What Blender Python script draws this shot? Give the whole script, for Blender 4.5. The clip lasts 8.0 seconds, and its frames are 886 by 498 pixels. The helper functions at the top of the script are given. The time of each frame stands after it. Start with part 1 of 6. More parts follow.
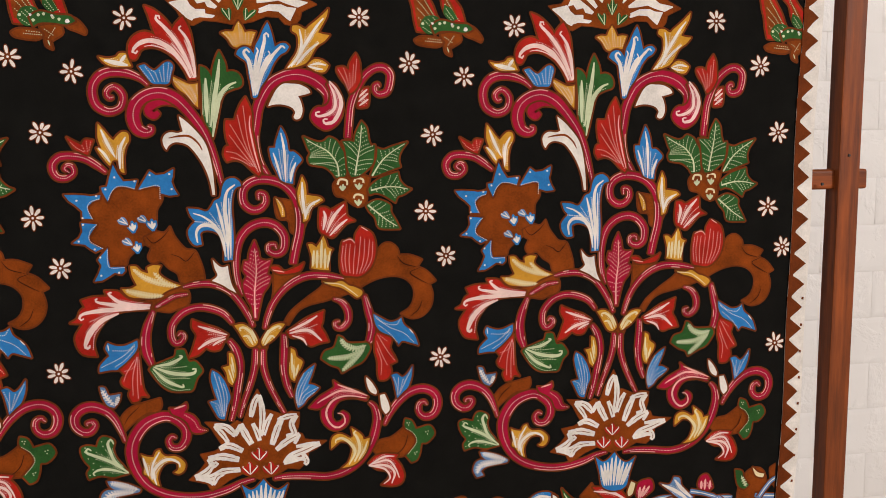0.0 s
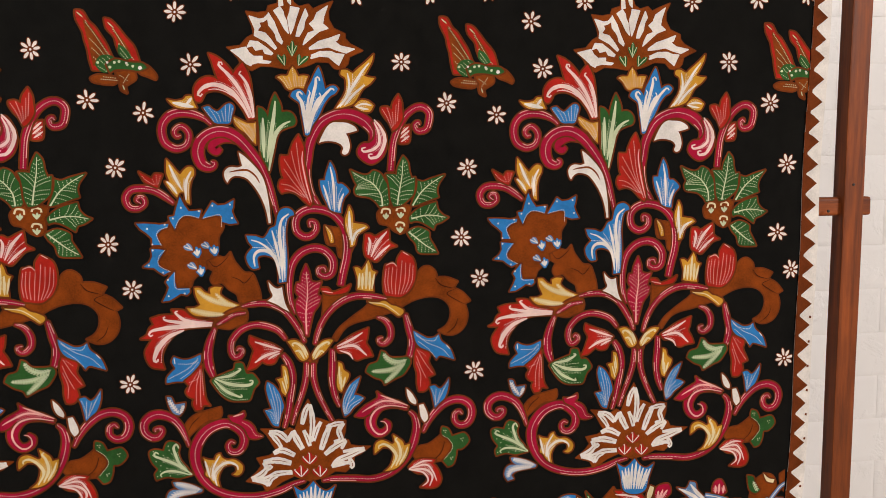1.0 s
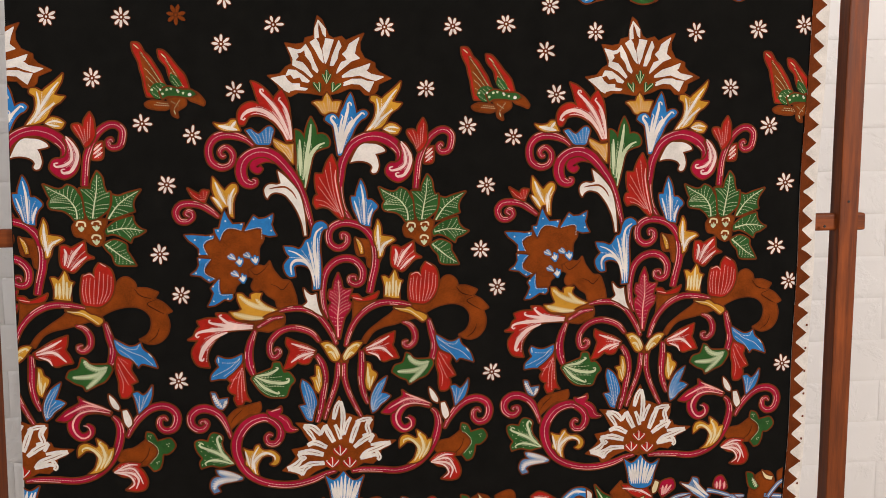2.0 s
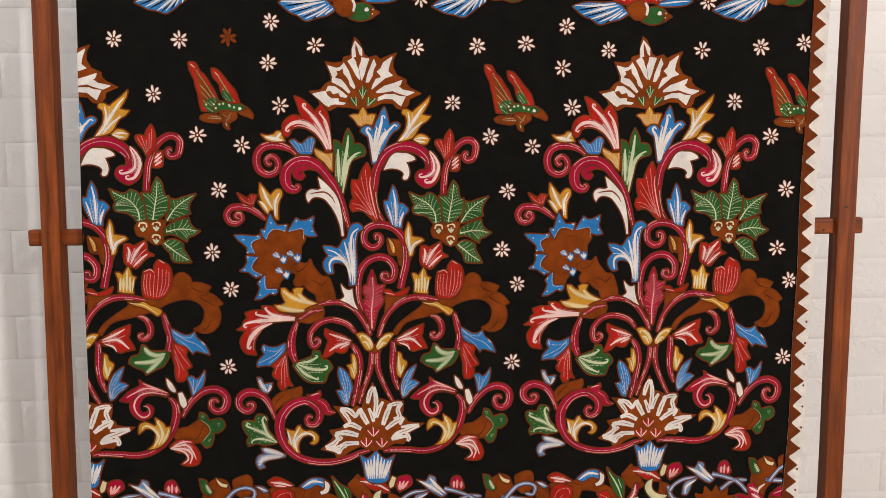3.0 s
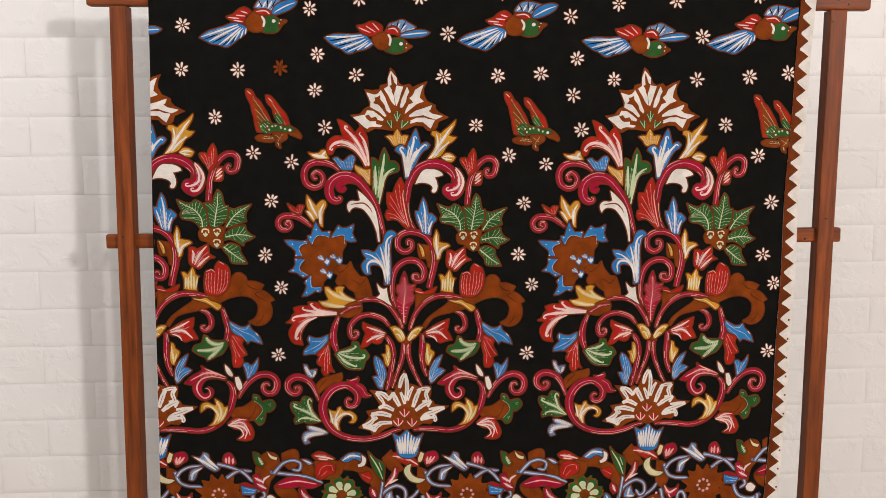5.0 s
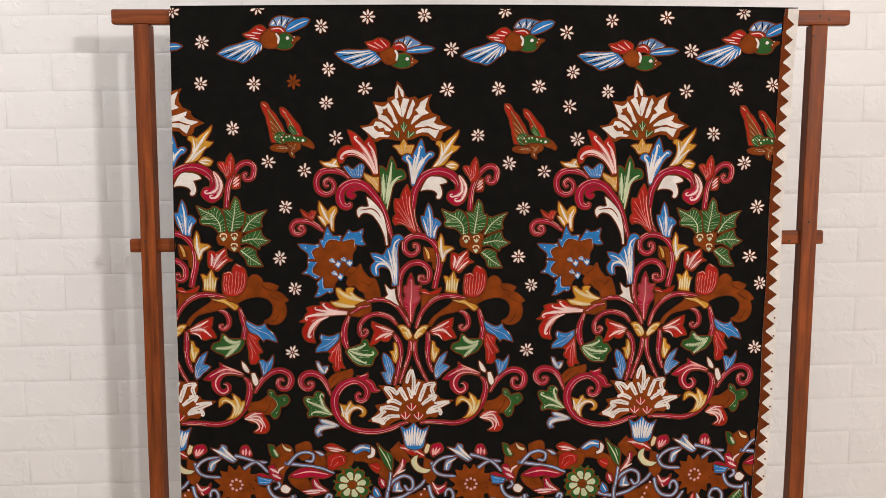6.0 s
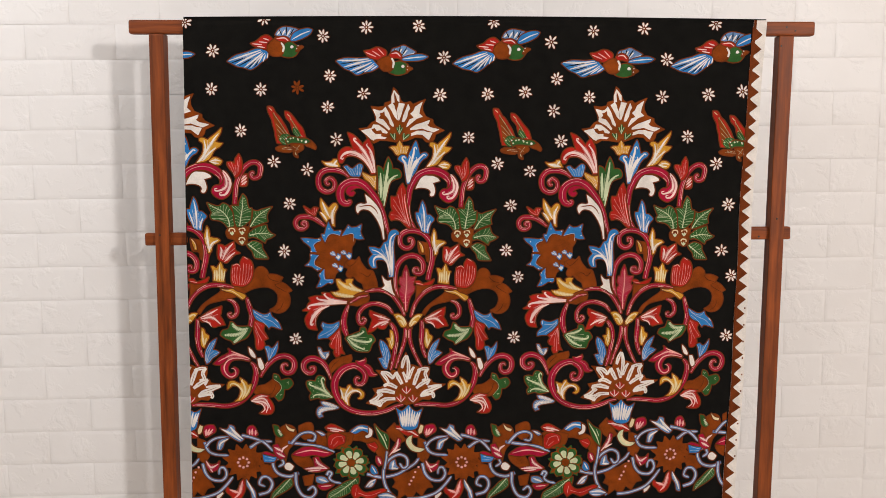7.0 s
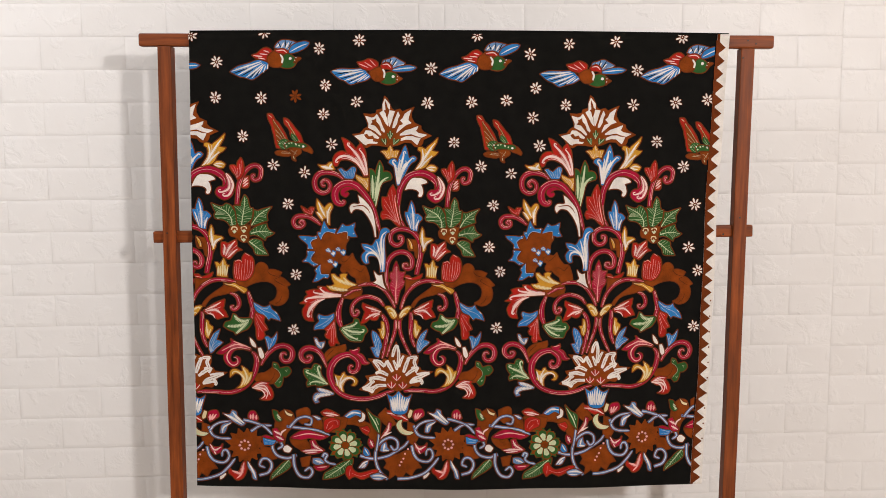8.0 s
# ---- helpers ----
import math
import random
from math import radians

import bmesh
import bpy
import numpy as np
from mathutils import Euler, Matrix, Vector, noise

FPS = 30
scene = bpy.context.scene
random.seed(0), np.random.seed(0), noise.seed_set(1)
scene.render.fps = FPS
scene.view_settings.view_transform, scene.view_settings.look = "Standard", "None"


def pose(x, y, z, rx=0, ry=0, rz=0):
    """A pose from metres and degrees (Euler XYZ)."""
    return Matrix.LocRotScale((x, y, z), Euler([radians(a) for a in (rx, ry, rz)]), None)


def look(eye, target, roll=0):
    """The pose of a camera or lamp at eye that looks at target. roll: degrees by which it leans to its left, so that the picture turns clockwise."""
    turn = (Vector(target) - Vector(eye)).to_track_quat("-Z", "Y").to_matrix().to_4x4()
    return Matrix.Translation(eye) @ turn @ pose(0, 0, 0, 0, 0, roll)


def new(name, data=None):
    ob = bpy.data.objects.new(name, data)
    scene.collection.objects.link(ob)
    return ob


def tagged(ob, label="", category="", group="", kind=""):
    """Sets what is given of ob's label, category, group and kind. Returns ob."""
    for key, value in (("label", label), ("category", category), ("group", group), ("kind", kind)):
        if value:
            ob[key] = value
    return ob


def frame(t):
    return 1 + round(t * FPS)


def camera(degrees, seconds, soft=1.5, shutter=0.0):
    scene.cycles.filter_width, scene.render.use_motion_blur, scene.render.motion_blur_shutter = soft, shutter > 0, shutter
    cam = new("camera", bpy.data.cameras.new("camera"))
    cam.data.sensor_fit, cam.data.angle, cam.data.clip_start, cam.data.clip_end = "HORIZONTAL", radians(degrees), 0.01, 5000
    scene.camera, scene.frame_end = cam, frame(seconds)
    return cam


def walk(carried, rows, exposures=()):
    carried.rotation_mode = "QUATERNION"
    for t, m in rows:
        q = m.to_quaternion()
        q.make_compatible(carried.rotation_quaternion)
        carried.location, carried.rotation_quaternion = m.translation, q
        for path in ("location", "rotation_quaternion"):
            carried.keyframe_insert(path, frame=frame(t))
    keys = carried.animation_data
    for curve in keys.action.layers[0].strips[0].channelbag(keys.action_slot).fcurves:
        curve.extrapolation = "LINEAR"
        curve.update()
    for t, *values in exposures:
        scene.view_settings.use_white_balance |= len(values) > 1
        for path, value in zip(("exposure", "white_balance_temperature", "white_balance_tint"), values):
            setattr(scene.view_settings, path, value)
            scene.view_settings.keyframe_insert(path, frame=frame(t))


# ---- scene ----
cam = camera(52.0, 8.0, soft=0.88)
PATH = [
    (0, (-0.134, -1.133, 1.263), (0.109, 0.84, 1.046), -0.7),
    (0.5, (-0.15, -1.18, 1.287), (0.071, 0.796, 1.075), -0.8),
    (1, (-0.161, -1.235, 1.304), (0.031, 0.745, 1.091), -0.8),
    (1.5, (-0.16, -1.285, 1.321), (0.006, 0.697, 1.107), -0.7),
    (3, (-0.138, -1.473, 1.347), (-0.103, 0.515, 1.133), -0.6),
    (3.5, (-0.13, -1.525, 1.359), (-0.112, 0.462, 1.128), -0.5),
    (4, (-0.122, -1.558, 1.376), (-0.125, 0.427, 1.136), -0.5),
    (4.5, (-0.127, -1.604, 1.38), (-0.125, 0.384, 1.155), -0.5),
    (5, (-0.139, -1.674, 1.402), (-0.159, 0.311, 1.159), -0.4),
    (6.5, (-0.133, -1.831, 1.415), (-0.165, 0.155, 1.181), -0.6),
    (7, (-0.111, -1.909, 1.416), (-0.151, 0.077, 1.181), -0.5),
    (7.5, (-0.09, -1.987, 1.411), (-0.138, 0.0, 1.184), -0.6),
    (8, (-0.088, -2.057, 1.419), (-0.12, -0.071, 1.191), -0.5),
]
walk(cam, [(t, look(eye, target, roll)) for t, eye, target, roll in PATH])

# ---- light: a soft studio lamp to the right of the viewer, and an added fill at upper left ----
world = bpy.data.worlds.new("room_air")
world.use_nodes = True
world.node_tree.nodes["Background"].inputs[0].default_value = (1.0, 0.93, 0.86, 1)
world.node_tree.nodes["Background"].inputs[1].default_value = 0.02
scene.world = world
scene.view_settings.exposure = 0.0


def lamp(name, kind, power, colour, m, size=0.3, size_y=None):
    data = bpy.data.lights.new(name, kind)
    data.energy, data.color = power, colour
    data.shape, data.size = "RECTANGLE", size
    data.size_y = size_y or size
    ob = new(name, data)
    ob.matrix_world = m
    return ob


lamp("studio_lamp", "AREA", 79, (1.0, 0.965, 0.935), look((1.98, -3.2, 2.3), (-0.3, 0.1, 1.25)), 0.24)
# unseen cool fill, added to brighten the left side of the wall
lamp("left_fill_light", "AREA", 33, (0.93, 0.97, 1.0), look((-1.9, -1.3, 2.64), (-1.3, 0.2, 1.2)), 0.9, 0.6)


# ---- materials ----
def material(name):
    mat = bpy.data.materials.new(name)
    mat.use_nodes = True
    nt = mat.node_tree
    return mat, nt, nt.nodes["Principled BSDF"]


def node(nt, kind, **values):
    n = nt.nodes.new(kind)
    for key, value in values.items():
        if key in n.inputs:
            n.inputs[key].default_value = value
    return n


def ramp(nt, source, low, high, a, b):
    r = nt.nodes.new("ShaderNodeValToRGB")
    r.color_ramp.elements[0].position, r.color_ramp.elements[1].position = low, high
    r.color_ramp.elements[0].color, r.color_ramp.elements[1].color = (*a, 1), (*b, 1)
    nt.links.new(source, r.inputs[0])
    return r.outputs[0]


def bump(nt, shader, height, strength, distance):
    b = node(nt, "ShaderNodeBump", Strength=strength, Distance=distance)
    nt.links.new(height, b.inputs["Height"])
    nt.links.new(b.outputs[0], shader.inputs["Normal"])
    return b


def coords(nt, scale=(1, 1, 1)):
    tc = nt.nodes.new("ShaderNodeTexCoord")
    mp = nt.nodes.new("ShaderNodeMapping")
    mp.inputs["Scale"].default_value = scale
    nt.links.new(tc.outputs["Object"], mp.inputs[0])
    return mp.outputs[0]


def noise_tex(nt, vec, scale, detail=4.0, rough=0.55):
    n = node(nt, "ShaderNodeTexNoise", Scale=scale, Detail=detail, Roughness=rough)
    nt.links.new(vec, n.inputs["Vector"])
    return n.outputs["Fac"]


def blend(nt, fac, a, b, mode="MIX"):
    m = nt.nodes.new("ShaderNodeMixRGB")
    m.blend_type = mode
    for k, v in ((0, fac), (1, a), (2, b)):
        if hasattr(v, "links"):
            nt.links.new(v, m.inputs[k])
        else:
            m.inputs[k].default_value = v if k == 0 else (*v, 1)
    return m.outputs[0]


def fabric(name, colour, dark=0.75, light=1.12, rough=0.72, wax=0.0, spec=0.06):
    """Dyed cotton: the dye pools unevenly, and a fine weave shows as relief."""
    mat, nt, sh = material(name)
    vec = coords(nt)
    pools = noise_tex(nt, vec, 38.0, 3.0)
    fine = noise_tex(nt, vec, 420.0, 2.0)
    a = tuple(min(1, c * dark) for c in colour)
    b = tuple(min(1, c * light) for c in colour)
    col = ramp(nt, pools, 0.3, 0.7, a, b)
    col = blend(nt, 0.35, col, ramp(nt, fine, 0.3, 0.7, a, b))
    if wax:
        # pale streaks where resist wax kept the dye off, carried by each shape's own tint
        at = nt.nodes.new("ShaderNodeAttribute")
        at.attribute_name = "tint"
        pale = tuple(min(1.0, 0.62 + 0.3 * c) for c in colour)
        fac = nt.nodes.new("ShaderNodeMath")
        fac.operation = "MULTIPLY"
        fac.inputs[1].default_value = wax
        nt.links.new(at.outputs["Fac"], fac.inputs[0])
        col = blend(nt, fac.outputs[0], col, pale)
    nt.links.new(col, sh.inputs["Base Color"])
    sh.inputs["Roughness"].default_value = rough
    sh.inputs["Specular IOR Level"].default_value = spec
    weave = node(nt, "ShaderNodeTexWave", Scale=520.0, Distortion=1.5)
    nt.links.new(vec, weave.inputs["Vector"])
    fine_relief = bump(nt, sh, weave.outputs["Fac"], 0.12, 0.0004)
    # the cloth hangs in slack vertical falls
    falls = node(nt, "ShaderNodeBump", Strength=0.35, Distance=0.02)
    nt.links.new(noise_tex(nt, coords(nt, (7, 1, 0.8)), 1.0, 2.0), falls.inputs["Height"])
    nt.links.new(falls.outputs[0], fine_relief.inputs["Normal"])
    return mat


BLACK = fabric("black_cotton", (0.0054, 0.0050, 0.0043), 0.7, 1.5, 0.9, spec=0.06)
BROWN = fabric("soga_brown_dye", (0.205, 0.041, 0.0045), 0.52, 1.3)
RIM = fabric("brown_outline_dye", (0.135, 0.029, 0.006), 0.6, 1.25)
BLUSH = fabric("pale_pink_wax_line", (0.74, 0.53, 0.49), 0.8, 1.12)
INK = fabric("dark_brown_dye", (0.035, 0.009, 0.004), 0.6, 1.25)
CRIMSON = fabric("crimson_dye", (0.33, 0.006, 0.032), 0.66, 1.2, wax=0.75)
RED = fabric("red_dye", (0.37, 0.0155, 0.009), 0.62, 1.2, wax=0.8)
BLUE = fabric("blue_dye", (0.024, 0.165, 0.43), 0.7, 1.2, wax=0.85)
PALEBLUE = fabric("washed_blue_dye", (0.105, 0.20, 0.38), 0.55, 1.4, wax=0.8)
GREEN = fabric("green_dye", (0.025, 0.088, 0.020), 0.65, 1.25, wax=0.7)
YELLOW = fabric("ochre_yellow_dye", (0.52, 0.25, 0.026), 0.7, 1.2, wax=0.85)
CREAM = fabric("cream_cotton", (0.66, 0.55, 0.33), 0.85, 1.12)
WHITE = fabric("undyed_white_cotton", (0.72, 0.66, 0.615), 0.74, 1.12)
PINK = fabric("pink_dye", (0.72, 0.36, 0.33), 0.7, 1.3, wax=0.7)
PALEGREEN = fabric("pale_green_dye", (0.49, 0.535, 0.34), 0.8, 1.2)


def teak():
    mat, nt, sh = material("stained_teak")
    vec = coords(nt, (9, 9, 9))
    tc = coords(nt, (18, 18, 1.3))
    grain = noise_tex(nt, tc, 6.0, 6.0, 0.62)
    broad = noise_tex(nt, vec, 0.8, 3.0)
    streak = noise_tex(nt, coords(nt, (60, 60, 2)), 3.0, 2.0)
    info = nt.nodes.new("ShaderNodeObjectInfo")
    col = ramp(nt, grain, 0.3, 0.72, (0.080, 0.017, 0.0038), (0.30, 0.068, 0.012))
    col = blend(nt, ramp(nt, broad, 0.35, 0.7, (0, 0, 0), (0.5, 0.5, 0.5)), col, (0.13, 0.034, 0.010))
    col = blend(nt, ramp(nt, streak, 0.60, 0.80, (0, 0, 0), (0.45, 0.45, 0.45)), col, (0.055, 0.018, 0.009))
    val = nt.nodes.new("ShaderNodeHueSaturation")
    mr = node(nt, "ShaderNodeMapRange")
    mr.inputs["To Min"].default_value, mr.inputs["To Max"].default_value = 0.85, 1.2
    nt.links.new(info.outputs["Random"], mr.inputs[0])
    nt.links.new(mr.outputs[0], val.inputs["Value"])
    nt.links.new(col, val.inputs["Color"])
    nt.links.new(val.outputs[0], sh.inputs["Base Color"])
    sh.inputs["Specular IOR Level"].default_value = 0.22
    nt.links.new(ramp(nt, grain, 0.2, 0.8, (0.42, 0.42, 0.42), (0.6, 0.6, 0.6)), sh.inputs["Roughness"])
    bump(nt, sh, grain, 0.25, 0.0012)
    return mat


TEAK = teak()


def teak_along_x():
    mat = TEAK.copy()
    mat.name = "stained_teak_lengthwise"
    for n in mat.node_tree.nodes:
        if n.type == "MAPPING":
            s = n.inputs["Scale"].default_value
            n.inputs["Scale"].default_value = (s[2], s[1], s[0])
    return mat


TEAK_X = teak_along_x()


def foam_brick():
    """White foam wall panels, pressed with a rough stone relief."""
    mat, nt, sh = material("white_foam_brick")
    vec = coords(nt)
    info = nt.nodes.new("ShaderNodeObjectInfo")
    shift = nt.nodes.new("ShaderNodeVectorMath")
    shift.operation = "ADD"
    spread = node(nt, "ShaderNodeVectorMath")
    spread.operation = "SCALE"
    spread.inputs["Scale"].default_value = 37.0
    nt.links.new(info.outputs["Random"], spread.inputs[0])
    nt.links.new(vec, shift.inputs[0])
    nt.links.new(spread.outputs[0], shift.inputs[1])
    v = shift.outputs[0]
    # pressed stone: low humps, with sparse short ridges
    humps = noise_tex(nt, v, 12.0, 3.0, 0.5)
    stone = node(nt, "ShaderNodeTexNoise", Scale=20.0, Detail=4.0, Roughness=0.6, Distortion=0.4)
    nt.links.new(v, stone.inputs["Vector"])
    ridge = ramp(nt, stone.outputs["Fac"], 0.52, 0.64, (0, 0, 0), (1, 1, 1))
    fine = noise_tex(nt, v, 170.0, 3.0)
    h1 = blend(nt, 0.40, humps, ridge)
    h = blend(nt, 0.07, h1, fine)
    col = ramp(nt, noise_tex(nt, v, 5.0, 3.0), 0.3, 0.7, (0.745, 0.715, 0.705), (0.79, 0.763, 0.757))
    nt.links.new(col, sh.inputs["Base Color"])
    sh.inputs["Roughness"].default_value = 0.48
    sh.inputs["Specular IOR Level"].default_value = 0.35
    bump(nt, sh, h, 0.42, 0.005)
    return mat


FOAM = foam_brick()


def plain(name, colour, rough=0.7, scale=6.0):
    mat, nt, sh = material(name)
    vec = coords(nt)
    n = noise_tex(nt, vec, scale, 4.0)
    nt.links.new(ramp(nt, n, 0.3, 0.7, tuple(c * 0.92 for c in colour), tuple(min(1, c * 1.05) for c in colour)), sh.inputs["Base Color"])
    sh.inputs["Roughness"].default_value = rough
    bump(nt, sh, noise_tex(nt, vec, 160.0, 2.0), 0.1, 0.002)
    return mat


PLASTER = plain("white_plaster", (0.74, 0.70, 0.66))
TILE = plain("beige_floor_tile", (0.52, 0.45, 0.38), 0.35)


# ---- building helpers ----
def mesh_from(bm, name, material_, smooth=False):
    me = bpy.data.meshes.new(name)
    bm.to_mesh(me)
    bm.free()
    me.materials.append(material_)
    if smooth:
        for p in me.polygons:
            p.use_smooth = True
    return me


def part(name, bm, material_, parent, label="", smooth=False):
    ob = new(name, mesh_from(bm, name, material_, smooth))
    ob.parent = parent
    if label:
        tagged(ob, label)
    return ob


def box(x0, x1, y0, y1, z0, z1, bevel=0.0, segments=2, wobble=0.0, cuts=0, axis=2):
    bm = bmesh.new()
    bmesh.ops.create_cube(bm, size=1.0)
    for v in bm.verts:
        v.co = Vector(((x0 + x1) / 2 + v.co.x * (x1 - x0), (y0 + y1) / 2 + v.co.y * (y1 - y0), (z0 + z1) / 2 + v.co.z * (z1 - z0)))
    if cuts:
        es = [e for e in bm.edges if abs((e.verts[0].co - e.verts[1].co)[axis]) > 1e-6]
        bmesh.ops.subdivide_edges(bm, edges=es, cuts=cuts)
    if bevel:
        es = [e for e in bm.edges if len(e.link_faces) == 2 and e.calc_face_angle(0) > 0.5]
        bmesh.ops.bevel(bm, geom=es, offset=bevel, segments=segments, affect="EDGES", profile=0.6)
    if wobble:
        for v in bm.verts:
            v.co += Vector((noise.noise(v.co * 5), noise.noise(v.co * 5 + Vector((9, 0, 0))), 0)) * wobble
    bmesh.ops.recalc_face_normals(bm, faces=bm.faces)
    return bm


# ---- the room ----
WALL_TURN = 3.5
wall = new("wall_north", mesh_from(box(-3.4, 3.4, 0.0024, 0.14, 0.0, 2.7), "wall_north", PLASTER))
wall.matrix_world = pose(-0.18, 0.230, 0, 0, 0, WALL_TURN)
tagged(wall, "white wall faced with foam brick panels", "wall", kind="structure")
for name, m, size in (
    ("wall_south", pose(0, -3.6, 1.35), (3.4, 0.06, 1.35)),
    ("wall_west", pose(-3.1, -1.7, 1.35), (0.06, 2.3, 1.35)),
    ("wall_east", pose(3.1, -1.6, 1.35), (0.06, 2.3, 1.35)),
):
    ob = new(name, mesh_from(box(-size[0], size[0], -size[1], size[1], -size[2], size[2]), name, PLASTER))
    ob.matrix_world = m
    tagged(ob, "plain white plastered room wall", "wall", kind="structure")
floor = new("floor", mesh_from(box(-3.4, 3.4, -3.8, 0.7, -0.1, 0.0), "floor", TILE))
tagged(floor, "plain beige tiled room floor", "floor", kind="structure")
ceiling = new("ceiling", mesh_from(box(-3.4, 3.4, -3.8, 0.7, 2.705, 2.8), "ceiling", PLASTER))
tagged(ceiling, "plain white plastered ceiling", "ceiling", kind="structure")

# ---- the clothes rack ----
rack = new("cloth_rack")
rack.matrix_world = pose(-0.09, 0.0, 1.66, 0, 0.8, 0)
tagged(rack, "dark-stained teak cloth display rack standing before the wall", "rack")
part("top_beam", box(-0.711, 0.708, 0.0085, 0.034, -0.0250, 0.0036, 0.005, 3, 0.0008, 30, 0), TEAK_X, rack)
for left, right in ((-0.668, -0.6375), (0.635, 0.665)):
    part("post", box(left, right, 0.006, 0.038, -1.656, -0.0252, 0.0022, 2, 0.0010, 30, 2), TEAK, rack)


def crossbar():
    bm = box(-0.694, 0.682, 0.014, 0.032, -0.0135, 0.0135, 0.0045, 3, 0.0006, 24, 0)
    bm.transform(pose(0, 0.002, -0.445, 0, -1.0, 0))
    return bm


part("crossbar", crossbar(), TEAK_X, rack)


def nail(x, y, z, r=0.0022):
    bm = bmesh.new()
    bmesh.ops.create_cone(bm, cap_ends=True, segments=10, radius1=r, radius2=r * 0.7, depth=0.002)
    bm.transform(pose(x, y, z, 90, 0, 0))
    return bm


IRON = plain("dark_iron", (0.02, 0.012, 0.010), 0.5, 80.0)
for x, z in ((0.650, -0.008), (0.668, -0.015), (0.640, -0.046), (0.648, -0.402), (0.612, -0.440), (-0.657, -0.446)):
    part("nail", nail(x, 0.0055 if z < -0.03 else 0.0080, z), IRON, rack, "dark iron nail head")

# ---- the batik cloth ----
TOP, HEM = 1.6765, 0.626


def left_edge(z):
    return -0.684 - 0.021 * (TOP - z) / 1.048 + 0.0012 * math.sin(z * 9)


def right_edge(z):
    return 0.514 - 0.036 * (TOP - z) / 1.05 + 0.0022 * math.sin(z * 7.5 + 1.0) + 0.001 * math.sin(z * 23)


def top_edge(x):
    s = (x + 0.684) / 1.198
    return 1.6755 - 0.0185 * s + 0.004 * math.sin(math.pi * s)


def hem(x):
    s = (x + 0.705) / 1.183
    return 0.6265 - 0.0125 * math.sin(math.pi * max(0, min(1, s))) + 0.0008 * math.sin(x * 21)


CREASE = 0.435


def turn_back(x):
    """Past a crease the free end of the cloth swings a little towards the wall."""
    return 0.05 * max(0.0, x - CREASE)


def cloth_panel():
    """Front fall, the turn over the beam and the rear fall, as one sheet with thickness."""
    bm = bmesh.new()
    nx, nz = 150, 110
    rows = []
    for j in range(-26, nz + 1):
        row = []
        for i in range(nx + 1):
            s = i / nx
            if j >= 0:
                k = j / nz
                z0 = TOP - k * (TOP - HEM)
                x = left_edge(z0) + s * (right_edge(z0) - left_edge(z0))
                zt, zb = top_edge(x), hem(x)
                z = zt + (zb - zt) * k
                roll = max(0.0, 1 - (zt - z) / 0.012)
                y = -0.002 + 0.008 * roll * roll + turn_back(x)
            elif j >= -8:
                a = -j / 8 * math.pi
                x = left_edge(TOP) + s * (right_edge(TOP) - left_edge(TOP))
                y = 0.0165 - 0.0160 * math.cos(a) + 0.0025 * math.cos(a) ** 2
                z = top_edge(x) + 0.0028 * math.sin(a)
            else:
                a = (-j - 8) / 18
                x = left_edge(TOP) + s * (right_edge(TOP) - left_edge(TOP)) - 0.05 * s * a
                y = 0.036 + 0.004 * math.sin(x * 11) * a
                z = top_edge(x) - 0.30 * a
            row.append(bm.verts.new((x, y, z)))
        rows.append(row)
    for a, b in zip(rows, rows[1:]):
        for i in range(nx):
            bm.faces.new((a[i], a[i + 1], b[i + 1], b[i]))
    return bm


cloth = new("batik_cloth")
tagged(cloth, "black batik cloth with bright floral trees draped over a rack", "cloth")
part("panel", cloth_panel(), BLACK, cloth, "black cotton ground", smooth=True)

# ---- drawing on the cloth: brown-rimmed shapes in dye, a hair's breadth proud of the ground ----
MM = 0.001
RIM_W = 2.5


def slope(a, b, c, cusps):
    """The way through b between its neighbours; none where the line turns sharply."""
    if cusps and (b - a).length * (c - b).length > 1e-9 and (b - a).angle(c - b) > 1.25:
        return Vector((0, 0))
    return (c - a) * 0.5


def spline(points, steps=7, closed=False):
    """A smooth line through the points."""
    p = [Vector(q).to_2d() for q in points]
    n = len(p)
    out = []
    for i in range(n if closed else n - 1):
        if closed:
            a, b, c, d = p[i - 1], p[i], p[(i + 1) % n], p[(i + 2) % n]
        else:
            b, c = p[i], p[i + 1]
            a = p[i - 1] if i else b * 2 - c
            d = p[i + 2] if i + 2 < n else c * 2 - b
        p0, p1 = slope(a, b, c, closed), slope(b, c, d, closed)
        for k in range(steps):
            t = k / steps
            out.append(b * (2 * t ** 3 - 3 * t * t + 1) + p0 * (t ** 3 - 2 * t * t + t) + c * (3 * t * t - 2 * t ** 3) + p1 * (t ** 3 - t * t))
    if not closed:
        out.append(p[-1])
    return out


def inside(q, loop):
    """Whether a point lies within a closed outline."""
    odd = False
    for a, b in zip(loop, loop[1:] + loop[:1]):
        if (a.y > q.y) != (b.y > q.y) and q.x < a.x + (b.x - a.x) * (q.y - a.y) / (b.y - a.y):
            odd = not odd
    return odd


